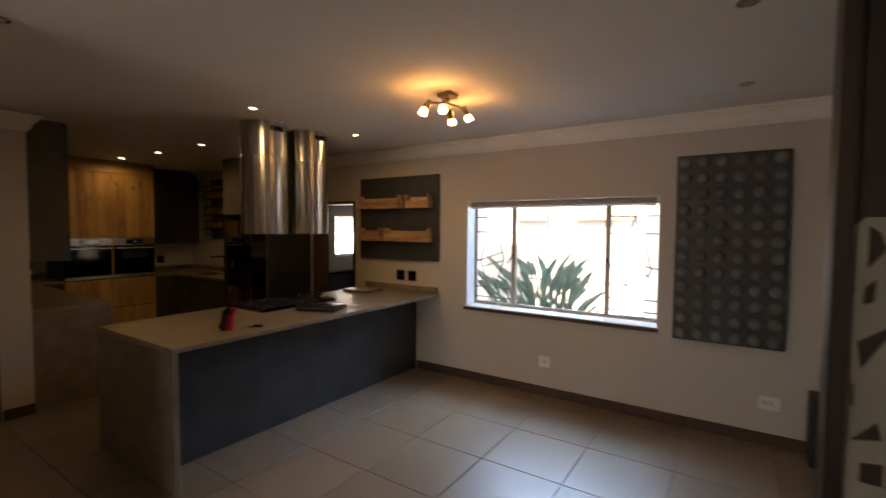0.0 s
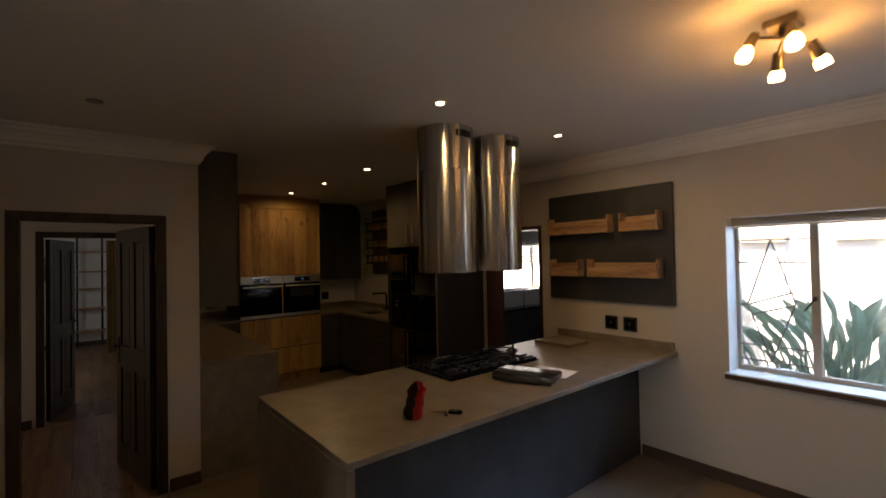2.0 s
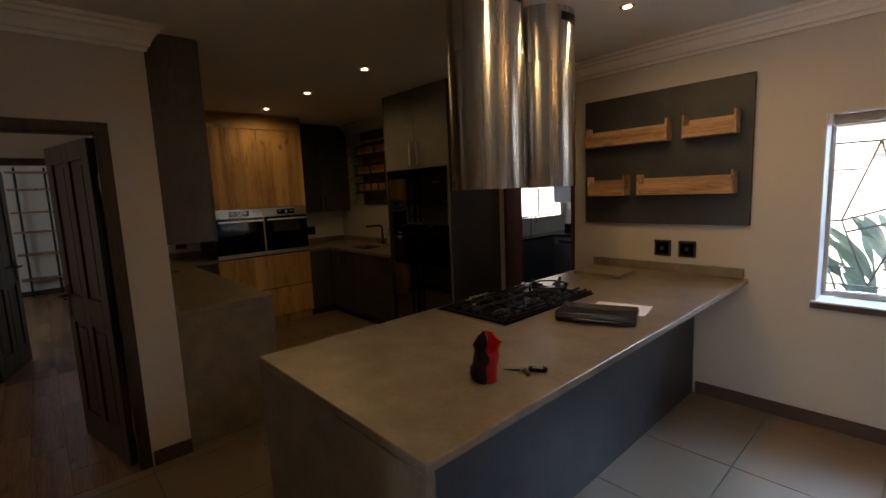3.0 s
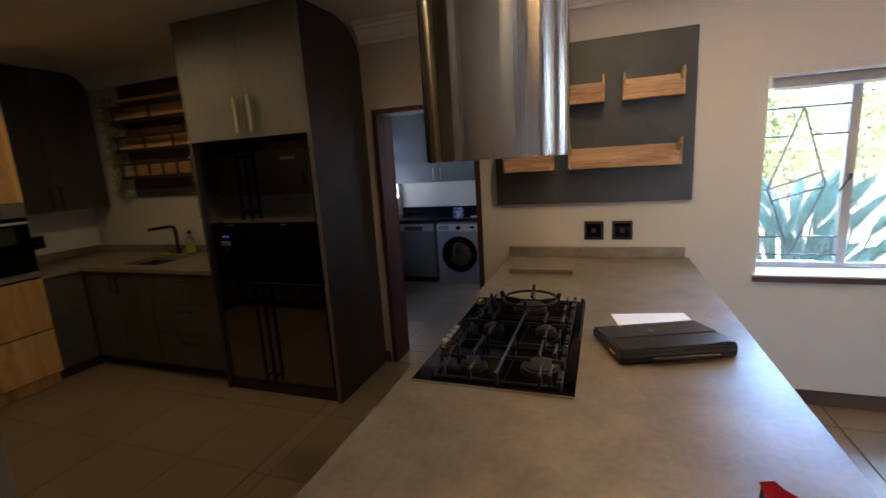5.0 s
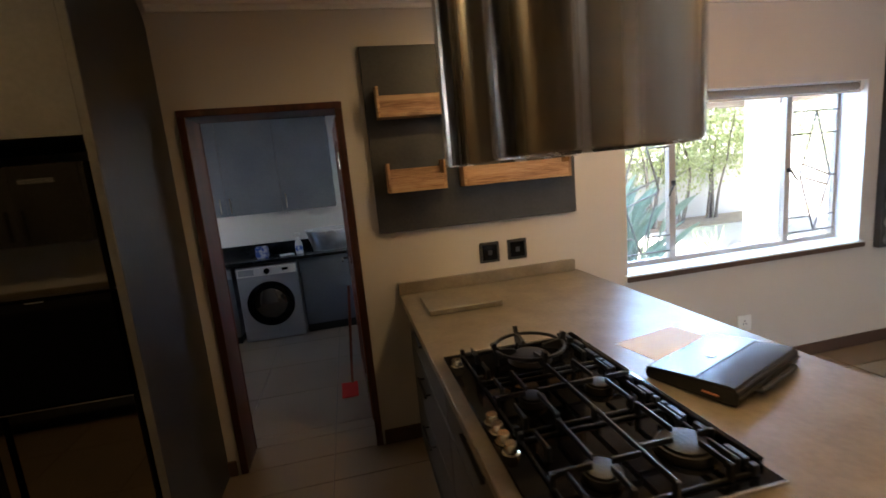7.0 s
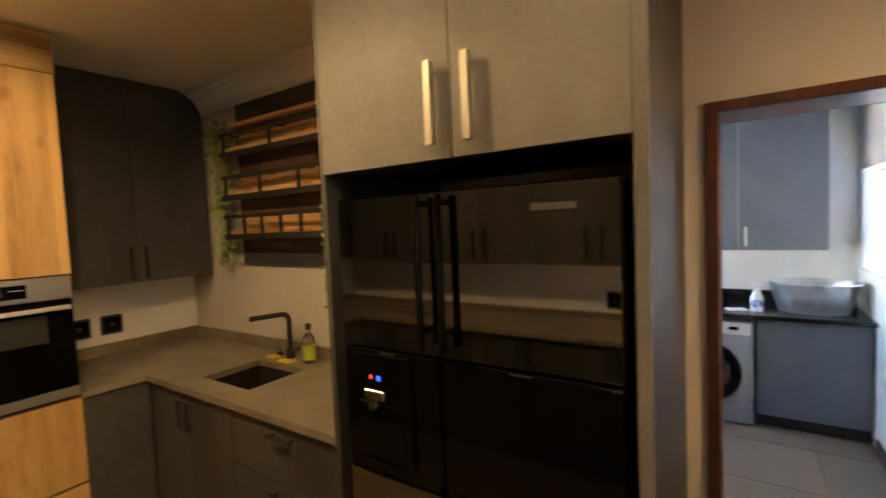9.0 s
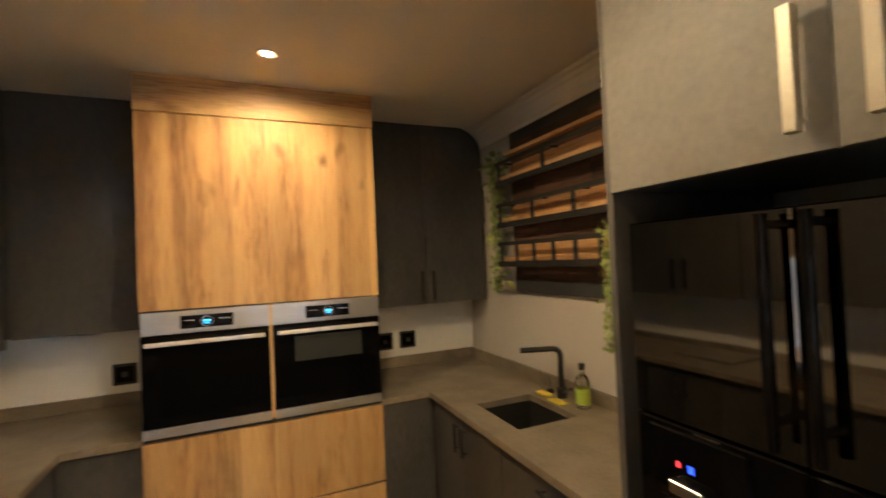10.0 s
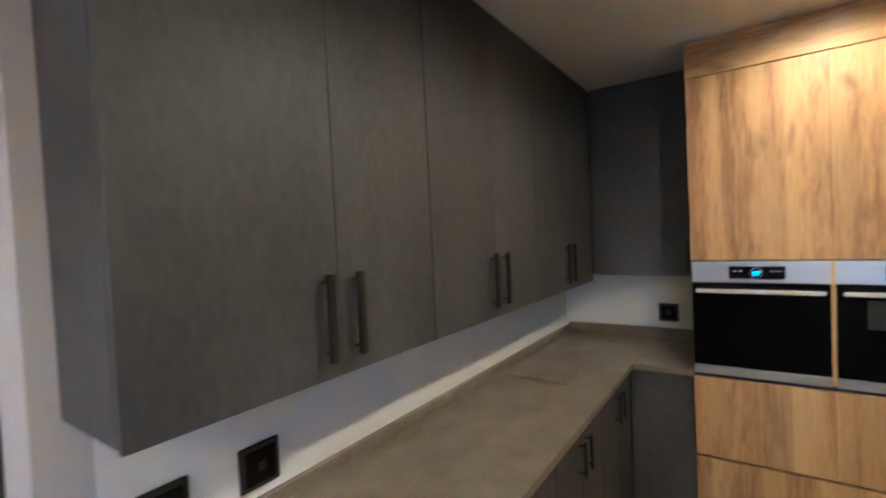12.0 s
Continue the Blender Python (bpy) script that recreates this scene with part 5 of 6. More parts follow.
# ---- wall cabinets ----
def wall_unit(dims, face, doors, label, z0, handles=True):
    x0, x1, y0, y1 = dims
    u = thing("wall_cabinet", ((x0 + x1) / 2, (y0 + y1) / 2, z0), label, "wall cabinet", "charcoal wall cabinets")
    bb("carcass", (x0, x1, y0, y1, z0, TOP - 0.004), CHARCOAL, u)
    for a, b, hp in doors:
        d = (a + 0.0008, b - 0.0008, y1 + 0.001, y1 + 0.019, z0 - 0.005, TOP - 0.006) if face == "+y" else (x1 + 0.001, x1 + 0.019, a + 0.0015, b - 0.0015, z0 - 0.005, TOP - 0.006)
        f = bb("door", d, CHARCOAL, u, "", 0.0015)
        q = {"r": b - 0.05, "l": a + 0.05, "": None}[hp]
        if q is not None:
            if face == "+y":
                bar_handle(f, (q, y1 + 0.019, z0 + 0.05), (q, y1 + 0.019, z0 + 0.25), (0, 1, 0), DARK_BRONZE, 0.009, 0.028)
            else:
                bar_handle(f, (x1 + 0.019, q, z0 + 0.03), (x1 + 0.019, q, z0 + 0.2), (1, 0, 0), DARK_BRONZE, 0.007, 0.028)
    return u


ZC = 1.318
for a, m_, b in ((-4.95, -4.54, -4.05), (-5.83, -5.40, -4.952), (-6.75, -6.27, -5.832)):
    wall_unit((a, b, SW + 0.002, 3.49), "+y", [(a, m_, "r"), (m_, b, "l")], "charcoal laminate two-door wall cabinet up to the ceiling", ZC)
wall_unit((WW + 0.002, -6.79, SW + 0.002, OY0 - 0.003), "+x", [(3.52, OY0 - 0.003, "r")], "charcoal corner wall cabinet beside the oak doors", 1.355)
u = thing("wall_cabinet", (-6.9, 5.7, 1.36), "charcoal corner wall cabinet with a rounded top edge", "wall cabinet", "charcoal wall cabinets")
pts = [(OY1 + 0.003, 1.36), (6.12, 1.36), (6.12, 2.40), (6.11, 2.45), (6.08, 2.50), (6.03, 2.54), (5.97, TOP - 0.004), (OY1 + 0.003, TOP - 0.004)]
part("carcass", extrude_poly(bmesh.new(), pts, "x", WW + 0.002, -6.791), CHARCOAL, u)
ymid = 5.672
part("door", extrude_poly(bmesh.new(), [(OY1 + 0.004, 1.355), (ymid - 0.0015, 1.355), (ymid - 0.0015, TOP - 0.006), (OY1 + 0.004, TOP - 0.006)], "x", -6.79, -6.771), CHARCOAL, u, "", 0.0015)
d = part("door", extrude_poly(bmesh.new(), [(ymid + 0.0015, 1.355)] + [(y, z) if z > 1.36 else (y, 1.355) for y, z in pts[1:-1]] + [(ymid + 0.0015, TOP - 0.006)], "x", -6.79, -6.771), CHARCOAL, u, "", 0.0)
for q in (ymid - 0.04, ymid + 0.04):
    bar_handle(d, (-6.771, q, 1.385), (-6.771, q, 1.57), (1, 0, 0), DARK_BRONZE, 0.007, 0.028)

# ---- rack with ivy ----
RX0, RX1 = -6.375, -4.94
rk = thing("spice_rack", (-5.7, NW - 0.05, 1.9), "wall rack of oak shelves and black metal rails", "rack")
bb("board", (RX0, RX1, NW - 0.03, NW - 0.002, 1.43, 2.425), SLATE, rk, "", 0.002)
for k in range(6):
    a = RX0 + 0.03 + k * 0.2335
    bb("back_slat", (a, a + 0.2315, NW - 0.042, NW - 0.031, 1.51, 2.36), RACK_BACK, rk, "dark reclaimed wood backing", 0.001)
for z, posts in ((2.135, 4), (1.88, 5), (1.645, 9)):
    bb("shelf", (RX0 + 0.02, RX1, NW - 0.145, NW - 0.043, z - 0.022, z), OAK_X, rk, "oak shelf", 0.002)
    bm = bmesh.new()
    box(bm, RX0 + 0.01, RX1, NW - 0.155, NW - 0.1455, z + 0.07, z + 0.092)
    # Lower bar is deepened to draw the shadow band beneath the shelf.
    box(bm, RX0 + 0.01, RX1, NW - 0.155, NW - 0.1455, z - 0.056, z - 0.024)
    n = posts
    for k in range(n):
        x = RX0 + 0.06 + k * (RX1 - RX0 - 0.1) / (n - 1)
        box(bm, x - 0.015, x + 0.015, NW - 0.1585, NW - 0.1552, z - 0.044, z + 0.089)
        box(bm, x - 0.006, x + 0.006, NW - 0.145, NW - 0.043, z + 0.077, z + 0.088)
    part("rail", bm, BLACK_MATT, rk, "black metal rail, its lower bar deepened for the shadow under the shelf")
    bb("shelf_back", (RX0 + 0.03, RX1, NW - 0.056, NW - 0.043, z + 0.001, z + 0.085), OAK_X, rk, "oak strip behind the shelf", 0.001)
bb("top_strip", (RX0 + 0.02, RX1, NW - 0.09, NW - 0.043, 2.275, 2.296), OAK_X, rk, "oak strip over the top shelf", 0.002)


def ivy(x, y, z0, z1, width, n, label, seed, leaf=1.0):
    rnd = random.Random(seed)
    p = thing("trailing_ivy", (x, y, z1), label, "hanging plant")
    bm = bmesh.new()
    for k in range(6):
        px, pz = x + rnd.uniform(-0.5, 0.5) * width, z1
        low = z0 + rnd.random() * (z1 - z0) * 0.35
        while pz > low:
            q = (px + rnd.uniform(-0.015, 0.015), y + rnd.uniform(-0.02, 0.02), pz - 0.05)
            rod(bm, (px, y, pz), q, 0.0018, seg=5)
            px, pz = q[0], q[2]
    part("vine", bm, STEM, p)
    bm = bmesh.new()
    outline = [(0, 0), (0.3, 0.12), (0.55, 0.02), (0.42, 0.4), (0.5, 0.62), (0.22, 0.62), (0, 1.0), (-0.22, 0.62), (-0.5, 0.62), (-0.42, 0.4), (-0.55, 0.02), (-0.3, 0.12)]
    for k in range(n):
        f = rnd.random()
        zz = z1 - f * (z1 - z0)
        w = width * (1 - 0.45 * f)
        c = Vector((x + rnd.gauss(0, 0.36) * w, y + rnd.uniform(-0.05, 0.03), zz))
        s = rnd.uniform(0.025, 0.045) * leaf
        m = Matrix.Translation(c) @ Euler((radians(rnd.uniform(120, 215)), rnd.uniform(-0.7, 0.7), rnd.uniform(-0.9, 0.9))).to_matrix().to_4x4()
        mid = bm.verts.new(m @ Vector((0, 0.45 * s, 0.12 * s)))
        vs = [bm.verts.new(m @ Vector((a * s, -0.1 * s * abs(a), b * s))) for a, b in outline]
        mid.co = m @ Vector((0, 0.1 * s, 0.42 * s))
        for a, b in zip(vs, vs[1:] + vs[:1]):
            bm.faces.new((a, b, mid))
    part("foliage", bm, LEAF, p, "green variegated ivy leaves")
    return p


ivy(-6.47, NW - 0.085, 1.44, 2.33, 0.16, 330, "green artificial ivy trailing down beside the rack", 3)
ivy(-5.385, NW - 0.19, 1.25, 1.80, 0.05, 230, "green artificial ivy trailing from the rack's lowest shelf", 5, 0.68)

# ---- ceiling lights ----
for k, (x, y) in enumerate(DOWNLIGHTS + [(-1.74, 2.585), (-3.21, 2.566), (1.09, 5.45), (1.08, 4.226)]):
    lit = k < len(DOWNLIGHTS)
    d = thing("downlight", (x, y, TOP), "small recessed ceiling downlight, lit warm white" if lit else "small recessed ceiling downlight, switched off", "downlight", "ceiling downlights")
    part("rim", lathe(bmesh.new(), (x, y, TOP), [(0.043, -0.001), (0.042, -0.005), (0.03, -0.007), (0.024, -0.001)], 28), CHROME, d, "", 0, True)
    rr("bulb", (x, y, TOP - 0.005), (x, y, TOP - 0.0012), 0.023, BULB if lit else OFF_BULB, d, "", 24)
lx, ly = -0.635, 4.61
sl = thing("spot_lamp", (lx, ly, TOP), "brushed brass ceiling lamp with four lit glass shades", "ceiling lamp")
bb("base", (lx - 0.055, lx + 0.055, ly - 0.055, ly + 0.055, TOP - 0.03, TOP - 0.001), NICKEL, sl, "", 0.004)
rr("hub", (lx, ly, TOP - 0.075), (lx, ly, TOP - 0.03), 0.012, NICKEL, sl)
for a, reach in ((-115, 0.15), (-67, 0.125), (60, 0.13), (112, 0.14)):
    w = radians(a)
    c, s = math.cos(w), math.sin(w)
    e = Vector((lx + reach * c, ly + reach * s, TOP - 0.085))
    rr("arm", (lx, ly, TOP - 0.068), e, 0.007, NICKEL, sl, "", 10)
    tip = e + Vector((c * 0.03, s * 0.03, -0.045))
    rr("socket_cup", e + Vector((-c * 0.008, -s * 0.008, 0.012)), tip, 0.017, NICKEL, sl, "", 16, 0.022)
    bm = lathe(bmesh.new(), (0, 0, 0), [(0.016, 0.0), (0.023, -0.011), (0.027, -0.029), (0.025, -0.044), (0.0001, -0.044)], 20)
    bmesh.ops.transform(bm, matrix=Matrix.Translation(tip) @ Vector((0, 0, -1)).rotation_difference(Vector((c * 0.5, s * 0.5, -1))).to_matrix().to_4x4(), verts=bm.verts)
    part("shade", bm, SHADE, sl, "glowing frosted glass shade", 0, True)

# ---- corner of the lounge: pier, cut-out screen, low box ----
structure("pier", box(box(bmesh.new(), 1.38, 1.44, 4.235, 4.40, -0.01, TOP), 1.4405, EW - 0.001, 4.305, 4.40, -0.01, TOP), DARKWOOD, "dark brown floor-to-ceiling timber pier and panel", 0.003)
pe = thing("metal_strip", (1.375, 4.25, 0.85), "pale metal edge strip on the timber pier", "edge strip")
bb("strip", (1.3735, 1.3795, 4.24, 4.258, 0.85, 1.95), CHROME, pe, "", 0.001)
scr = thing("cutout_screen", (1.8, 4.295, 0), "metal screen with irregular cut-out holes, toned tan for the shade on it", "screen")


def cut_screen(x0, x1, z0, z1, y0, y1, holes):
    """A sheet with polygon holes: the outline is triangulated round the holes, then given thickness."""
    bm = bmesh.new()
    edges = []
    for loop in [[(x0, z0), (x1, z0), (x1, z1), (x0 + 0.04, z1), (x0, z1 - 0.04)]] + holes:
        vs = [bm.verts.new((a, y0, b)) for a, b in loop]
        edges += [bm.edges.new((a, b)) for a, b in zip(vs, vs[1:] + vs[:1])]
    bmesh.ops.triangle_fill(bm, edges=edges, use_beauty=True, use_dissolve=False)
    r = bmesh.ops.extrude_face_region(bm, geom=bm.faces[:])
    bmesh.ops.translate(bm, verts=[v for v in r["geom"] if isinstance(v, bmesh.types.BMVert)], vec=(0, y1 - y0, 0))
    return bm


rnd = random.Random(11)
holes = [[(1.490, 1.49), (1.545, 1.57), (1.525, 1.63), (1.490, 1.66)], [(1.480, 1.35), (1.515, 1.37), (1.520, 1.46), (1.485, 1.42)], [(1.485, 1.10), (1.535, 1.20), (1.615, 1.32), (1.470, 1.21)],
         [(1.460, 0.95), (1.470, 0.96), (1.470, 1.05), (1.460, 1.04)], [(1.460, 0.82), (1.555, 0.84), (1.540, 0.91)], [(1.495, 0.66), (1.565, 0.66), (1.565, 0.75), (1.495, 0.74)]]
for i in range(3):
    for j in range(7):
        cx, cz, sz = 1.72 + i * 0.14 + rnd.uniform(-0.015, 0.015), 0.2 + j * 0.21 + rnd.uniform(-0.02, 0.02), rnd.uniform(0.03, 0.055)
        n, w0 = rnd.choice((3, 4, 4)), rnd.random() * 3
        holes.append([(cx + sz * math.cos(w0 + 2 * math.pi * k / n), cz + sz * 1.3 * math.sin(w0 + 2 * math.pi * k / n)) for k in range(n)])
# Sheet colour is lowered to tan for the shade it stands in.
part("sheet", cut_screen(1.443, 2.12, 0.0, 1.69, 4.29, 4.30, holes), mat("shaded_screen_coat", (0.30, 0.27, 0.22), (0.38, 0.34, 0.28), 0.5, fine=90), scr)
lb = thing("low_box", (1.62, 6.0, 0), "small dark box on the floor against the wall", "box")
bb("case", (1.53, 1.70, 5.9, 6.1, 0.001, 0.49), BLACK_MATT, lb, "", 0.006)
part("tap_fitting", rod(rod(bmesh.new(), (1.6, 5.9, 0.12), (1.6, 5.86, 0.12), 0.012), (1.6, 5.862, 0.13), (1.6, 5.862, 0.06), 0.01), CHROME, lb, "small chrome fitting", 0, True)

# ---- laundry ----
wm = thing("washing_machine", (-3.95, 8.75, 0), "silver-grey front-loading washing machine with a dark round door", "washing machine")
MX0, MX1, MY = -4.262, -3.662, 8.45
bb("body", (MX0, MX1, MY, MY + 0.55, 0.012, 0.80), GREY_ENAMEL, wm, "", 0.008)
cx, cz = (MX0 + MX1) / 2, 0.40
def facing(bm, c):
    bmesh.ops.rotate(bm, verts=bm.verts, matrix=Matrix.Rotation(radians(90), 3, "X"))
    bmesh.ops.translate(bm, verts=bm.verts, vec=c)
    return bm
door = part("porthole", facing(lathe(bmesh.new(), (0, 0, 0), [(0.235, 0.001), (0.235, 0.02), (0.215, 0.035), (0.165, 0.038), (0.16, 0.02)], 40), (cx, MY, cz)), BLACK_GLOSS, wm, "black porthole ring", 0, True)
part("porthole_glass", facing(lathe(bmesh.new(), (0, 0, 0), [(0.16, 0.02), (0.13, 0.03), (0.08, 0.038), (0.0001, 0.04)], 32), (cx, MY, cz)), MIRROR_BLACK, door, "dark bulging glass", 0, True)
bb("control_strip", (MX0 + 0.01, MX1 - 0.01, MY - 0.004, MY - 0.0005, 0.70, 0.79), WHITE_PLASTIC, wm, "pale control strip", 0.002)
part("dial", facing(lathe(bmesh.new(), (0, 0, 0), [(0.03, 0.004), (0.028, 0.024), (0.0001, 0.024)], 24), (cx, MY - 0.001, 0.745)), BLACK_GLOSS, wm, "dark programme dial", 0, True)
bb("drawer_front", (MX0 + 0.025, MX0 + 0.17, MY - 0.008, MY - 0.0045, 0.715, 0.775), GREY_ENAMEL, wm, "detergent drawer", 0.002)
bb("display", (MX1 - 0.15, MX1 - 0.09, MY - 0.006, MY - 0.0045, 0.735, 0.76), BLACK_GLOSS, wm, "small black display", 0)
for x in (MX0 + 0.06, MX1 - 0.06):
    rr("foot", (x, MY + 0.06, 0.0005), (x, MY + 0.06, 0.0118), 0.02, BLACK_MATT, wm)
dwm = thing("dishwasher", (-4.62, 8.75, 0), "graphite grey dishwasher under the laundry worktop", "dishwasher")
bb("body", (-4.90, -4.305, 8.47, 9.0, 0.08, 0.80), DARK_ENAMEL, dwm, "", 0.004)
bb("plinth", (-4.89, -4.315, 8.5, 9.0, 0.0, 0.079), BLACK_MATT, dwm)
bb("control_strip", (-4.898, -4.307, 8.462, 8.4695, 0.70, 0.798), GREY_ENAMEL, dwm, "paler control strip", 0.002)
bb("grip", (-4.72, -4.46, 8.457, 8.4615, 0.71, 0.765), BLACK_MATT, dwm, "dark recessed grip", 0.002)
lu = thing("laundry_cabinet", (-3.32, 8.75, 0), "blue-grey laundry base cabinet", "base cabinet")
bb("carcass", (-3.64, LX1 - 0.002, 8.5, 9.05, 0.1, 0.826), LAUNDRY_BOARD, lu)
bb("plinth", (-3.64, LX1 - 0.002, 8.54, 9.05, 0, 0.099), BLACK_MATT, lu)
bb("door", (-3.638, LX1 - 0.02, 8.48, 8.499, 0.102, 0.822), LAUNDRY_BOARD, lu, "", 0.0015)
lt = thing("laundry_worktop", (-4, 8.75, 0.83), "polished black granite laundry worktop", "worktop")
bb("slab", (LX0 + 0.001, LX1 - 0.001, 8.43, LY1 - 0.001, 0.828, 0.86), GRANITE, lt, "", 0.003)
bb("upstand", (LX0 + 0.001, LX1 - 0.001, LY1 - 0.022, LY1 - 0.001, 0.8605, 0.96), GRANITE, lt)
for a, b, hs in ((LX0 + 0.002, -4.31, (-4.36,)), (-4.308, -3.75, (-4.26,)), (-3.748, -3.19, (-3.70,))):
    u = thing("laundry_wall_cabinet", ((a + b) / 2, 8.9, 1.32), "blue-grey laundry wall cabinet with a slim handle", "wall cabinet", "laundry wall cabinets")
    bb("carcass", (a, b, 8.77, LY1 - 0.002, 1.325, LTOP - 0.1), LAUNDRY_BOARD, u)
    d = bb("door", (a + 0.001, b - 0.001, 8.75, 8.769, 1.32, LTOP - 0.1), LAUNDRY_BOARD, u, "", 0.0015)
    for h in hs:
        bar_handle(d, (h, 8.75, 1.36), (h, 8.75, 1.5), (0, -1, 0), CHROME, 0.007, 0.028)
tub = thing("zinc_tub", (-3.28, 8.75, 0.86), "oval galvanised zinc wash tub on the worktop", "tub")
bm = lathe(bmesh.new(), (0, 0, 0), [(0.0001, 0.002), (0.20, 0.002), (0.235, 0.12), (0.255, 0.20), (0.262, 0.215), (0.268, 0.205), (0.25, 0.195), (0.228, 0.12), (0.195, 0.012), (0.0001, 0.012)], 40)
bmesh.ops.transform(bm, matrix=Matrix.Translation((-3.28, 8.74, 0.86)) @ Matrix.Diagonal((1.05, 0.85, 1.05, 1)), verts=bm.verts)
part("bowl", bm, ZINC, tub, "", 0, True)
for s_ in (-1, 1):
    bm = bmesh.new()
    pts = [(-3.28 + 0.06 * math.cos(w), 8.74 - s_ * 0.228, 1.04 + 0.045 * math.sin(w)) for w in np.linspace(0, math.pi, 9)]
    for a, b in zip(pts, pts[1:]):
        rod(bm, a, b, 0.006, seg=8)
    part("handle", bm, ZINC, tub, "", 0, True)
sb = thing("spray_bottle", (-3.63, 8.62, 0.86), "white spray bottle with a blue label", "bottle")
part("flask", lathe(bmesh.new(), (-3.63, 8.62, 0.86), [(0.0001, 0.001), (0.036, 0.001), (0.038, 0.02), (0.037, 0.11), (0.02, 0.16), (0.014, 0.18), (0.0001, 0.18)], 24), WHITE_PLASTIC, sb, "", 0, True)
bb("trigger_head", (-3.67, -3.605, 8.607, 8.633, 1.041, 1.085), WHITE_PLASTIC, sb, "", 0.006)
part("label_band", lathe(bmesh.new(), (-3.63, 8.62, 0.86), [(0.0388, 0.03), (0.0388, 0.09)], 24), BLUE_LABEL, sb, "", 0, True)
pk = thing("detergent_packet", (-4.0, 8.6, 0.86), "blue and white detergent packet on the worktop", "packet")
bm = box(bmesh.new(), -4.07, -3.94, 8.57, 8.65, 0.861, 0.985)
for v in bm.verts:
    if v.co.z > 0.95:
        v.co.y = 8.61 + (v.co.y - 8.61) * 0.5
part("packet", bm, BLUE_LABEL, pk, "", 0.012, True, 2)
clo = thing("folded_cloth", (-3.76, 8.6, 0.86), "small white folded cloth on the worktop", "cloth", "", 20)
bb("fold", (-0.07, 0.07, -0.05, 0.05, 0.001, 0.012), PAPER, clo, "", 0.004)
dp = thing("dustpan", (-3.22, 6.92, 0), "red dustpan with a long handle on the floor", "dustpan")
bm = box(bmesh.new(), -3.28, -3.16, 6.82, 6.98, 0.001, 0.05)
for v in bm.verts:
    if v.co.y < 6.9:
        v.co.z = min(v.co.z, 0.012)
part("pan", bm, RED_CLOTH, dp, "red plastic pan", 0.003)
rr("long_handle", (-3.2, 6.975, 0.045), (-3.135, 7.0, 0.8), 0.011, MAHOGANY, dp, "dark red handle")
socket((LX1, 8.25, 0.5), (-1, 0, 0), 0.11, WHITE_PLASTIC, False, "square white plug socket in the laundry")
w2 = tagged(thing("window_2", (LX1, 8.2, 1.2), "", ""), "laundry window with white slatted blinds", "window", kind="structure")
bm = bmesh.new()
for d in ((BY0, BY1, BZ0, BZ0 + 0.03), (BY0, BY1, BZ1 - 0.03, BZ1), (BY0, BY0 + 0.03, BZ0 + 0.03, BZ1 - 0.03), (BY1 - 0.03, BY1, BZ0 + 0.03, BZ1 - 0.03)):
    box(bm, LX1 + 0.10, LX1 + 0.14, *d)
part("window_frame", bm, FRAME_STEEL, w2)
bb("window_sill", (LX1 - 0.02, LX1 + 0.1, BY0, BY1, BZ0 - 0.015, BZ0 - 0.0005), SILL, w2)
n = 19
for k in range(n):
    z = BZ0 + 0.05 + k * (BZ1 - BZ0 - 0.1) / (n - 1)
    bm = bmesh.new()
    box(bm, LX1 + 0.03, LX1 + 0.075, BY0 + 0.015, BY1 - 0.015, z - 0.001, z + 0.001)
    bmesh.ops.rotate(bm, verts=bm.verts, cent=(LX1 + 0.05, 8.2, z), matrix=Matrix.Rotation(radians(66), 3, "Y"))
    part("slat", bm, WHITE_PLASTIC, w2)

w3 = tagged(thing("window_3", (LX0, 8.2, 1.1), "", ""), "laundry window over the trough with half-drawn blinds", "window", kind="structure")
bm = bmesh.new()
for d in ((VY0, VY1, VZ0, VZ0 + 0.03), (VY0, VY1, VZ1 - 0.03, VZ1), (VY0, VY0 + 0.03, VZ0 + 0.03, VZ1 - 0.03), (VY1 - 0.03, VY1, VZ0 + 0.03, VZ1 - 0.03), (8.42, 8.46, VZ0 + 0.03, VZ1 - 0.03)):
    box(bm, LX0 - 0.1, LX0 - 0.06, *d)
part("window_frame", bm, FRAME_STEEL, w3)
bb("window_sill", (LX0 - 0.06, LX0 + 0.02, VY0, VY1, VZ0 - 0.015, VZ0 - 0.0005), SILL, w3)
for k in range(7):
    z = VZ1 - 0.04 - k * 0.045
    bm = box(bmesh.new(), LX0 - 0.05, LX0 - 0.008, VY0 + 0.015, VY1 - 0.015, z - 0.001, z + 0.001)
    bmesh.ops.rotate(bm, verts=bm.verts, cent=(LX0 - 0.03, 8.2, z), matrix=Matrix.Rotation(radians(-38), 3, "Y"))
    part("slat", bm, WHITE_PLASTIC, w3)
tr = thing("laundry_trough", (LX0 + 0.13, 7.85, 0), "narrow dark granite ledge with a chrome tap", "ledge")
bb("ledge", (LX0 + 0.001, LX0 + 0.25, 7.25, 8.429, 0.828, 0.86), GRANITE, tr, "", 0.003)
bb("panel", (LX0 + 0.001, LX0 + 0.22, 7.27, 8.42, 0.0, 0.827), SLATE, tr)
bm = bmesh.new()
pts = [(LX0 + 0.07, 8.05, 0.861), (LX0 + 0.07, 8.05, 1.1)] + [(LX0 + 0.07 + 0.05 - 0.05 * math.cos(w), 8.05, 1.1 + 0.05 * math.sin(w)) for w in np.linspace(0.3, math.pi, 7)] + [(LX0 + 0.17, 8.05, 1.06)]
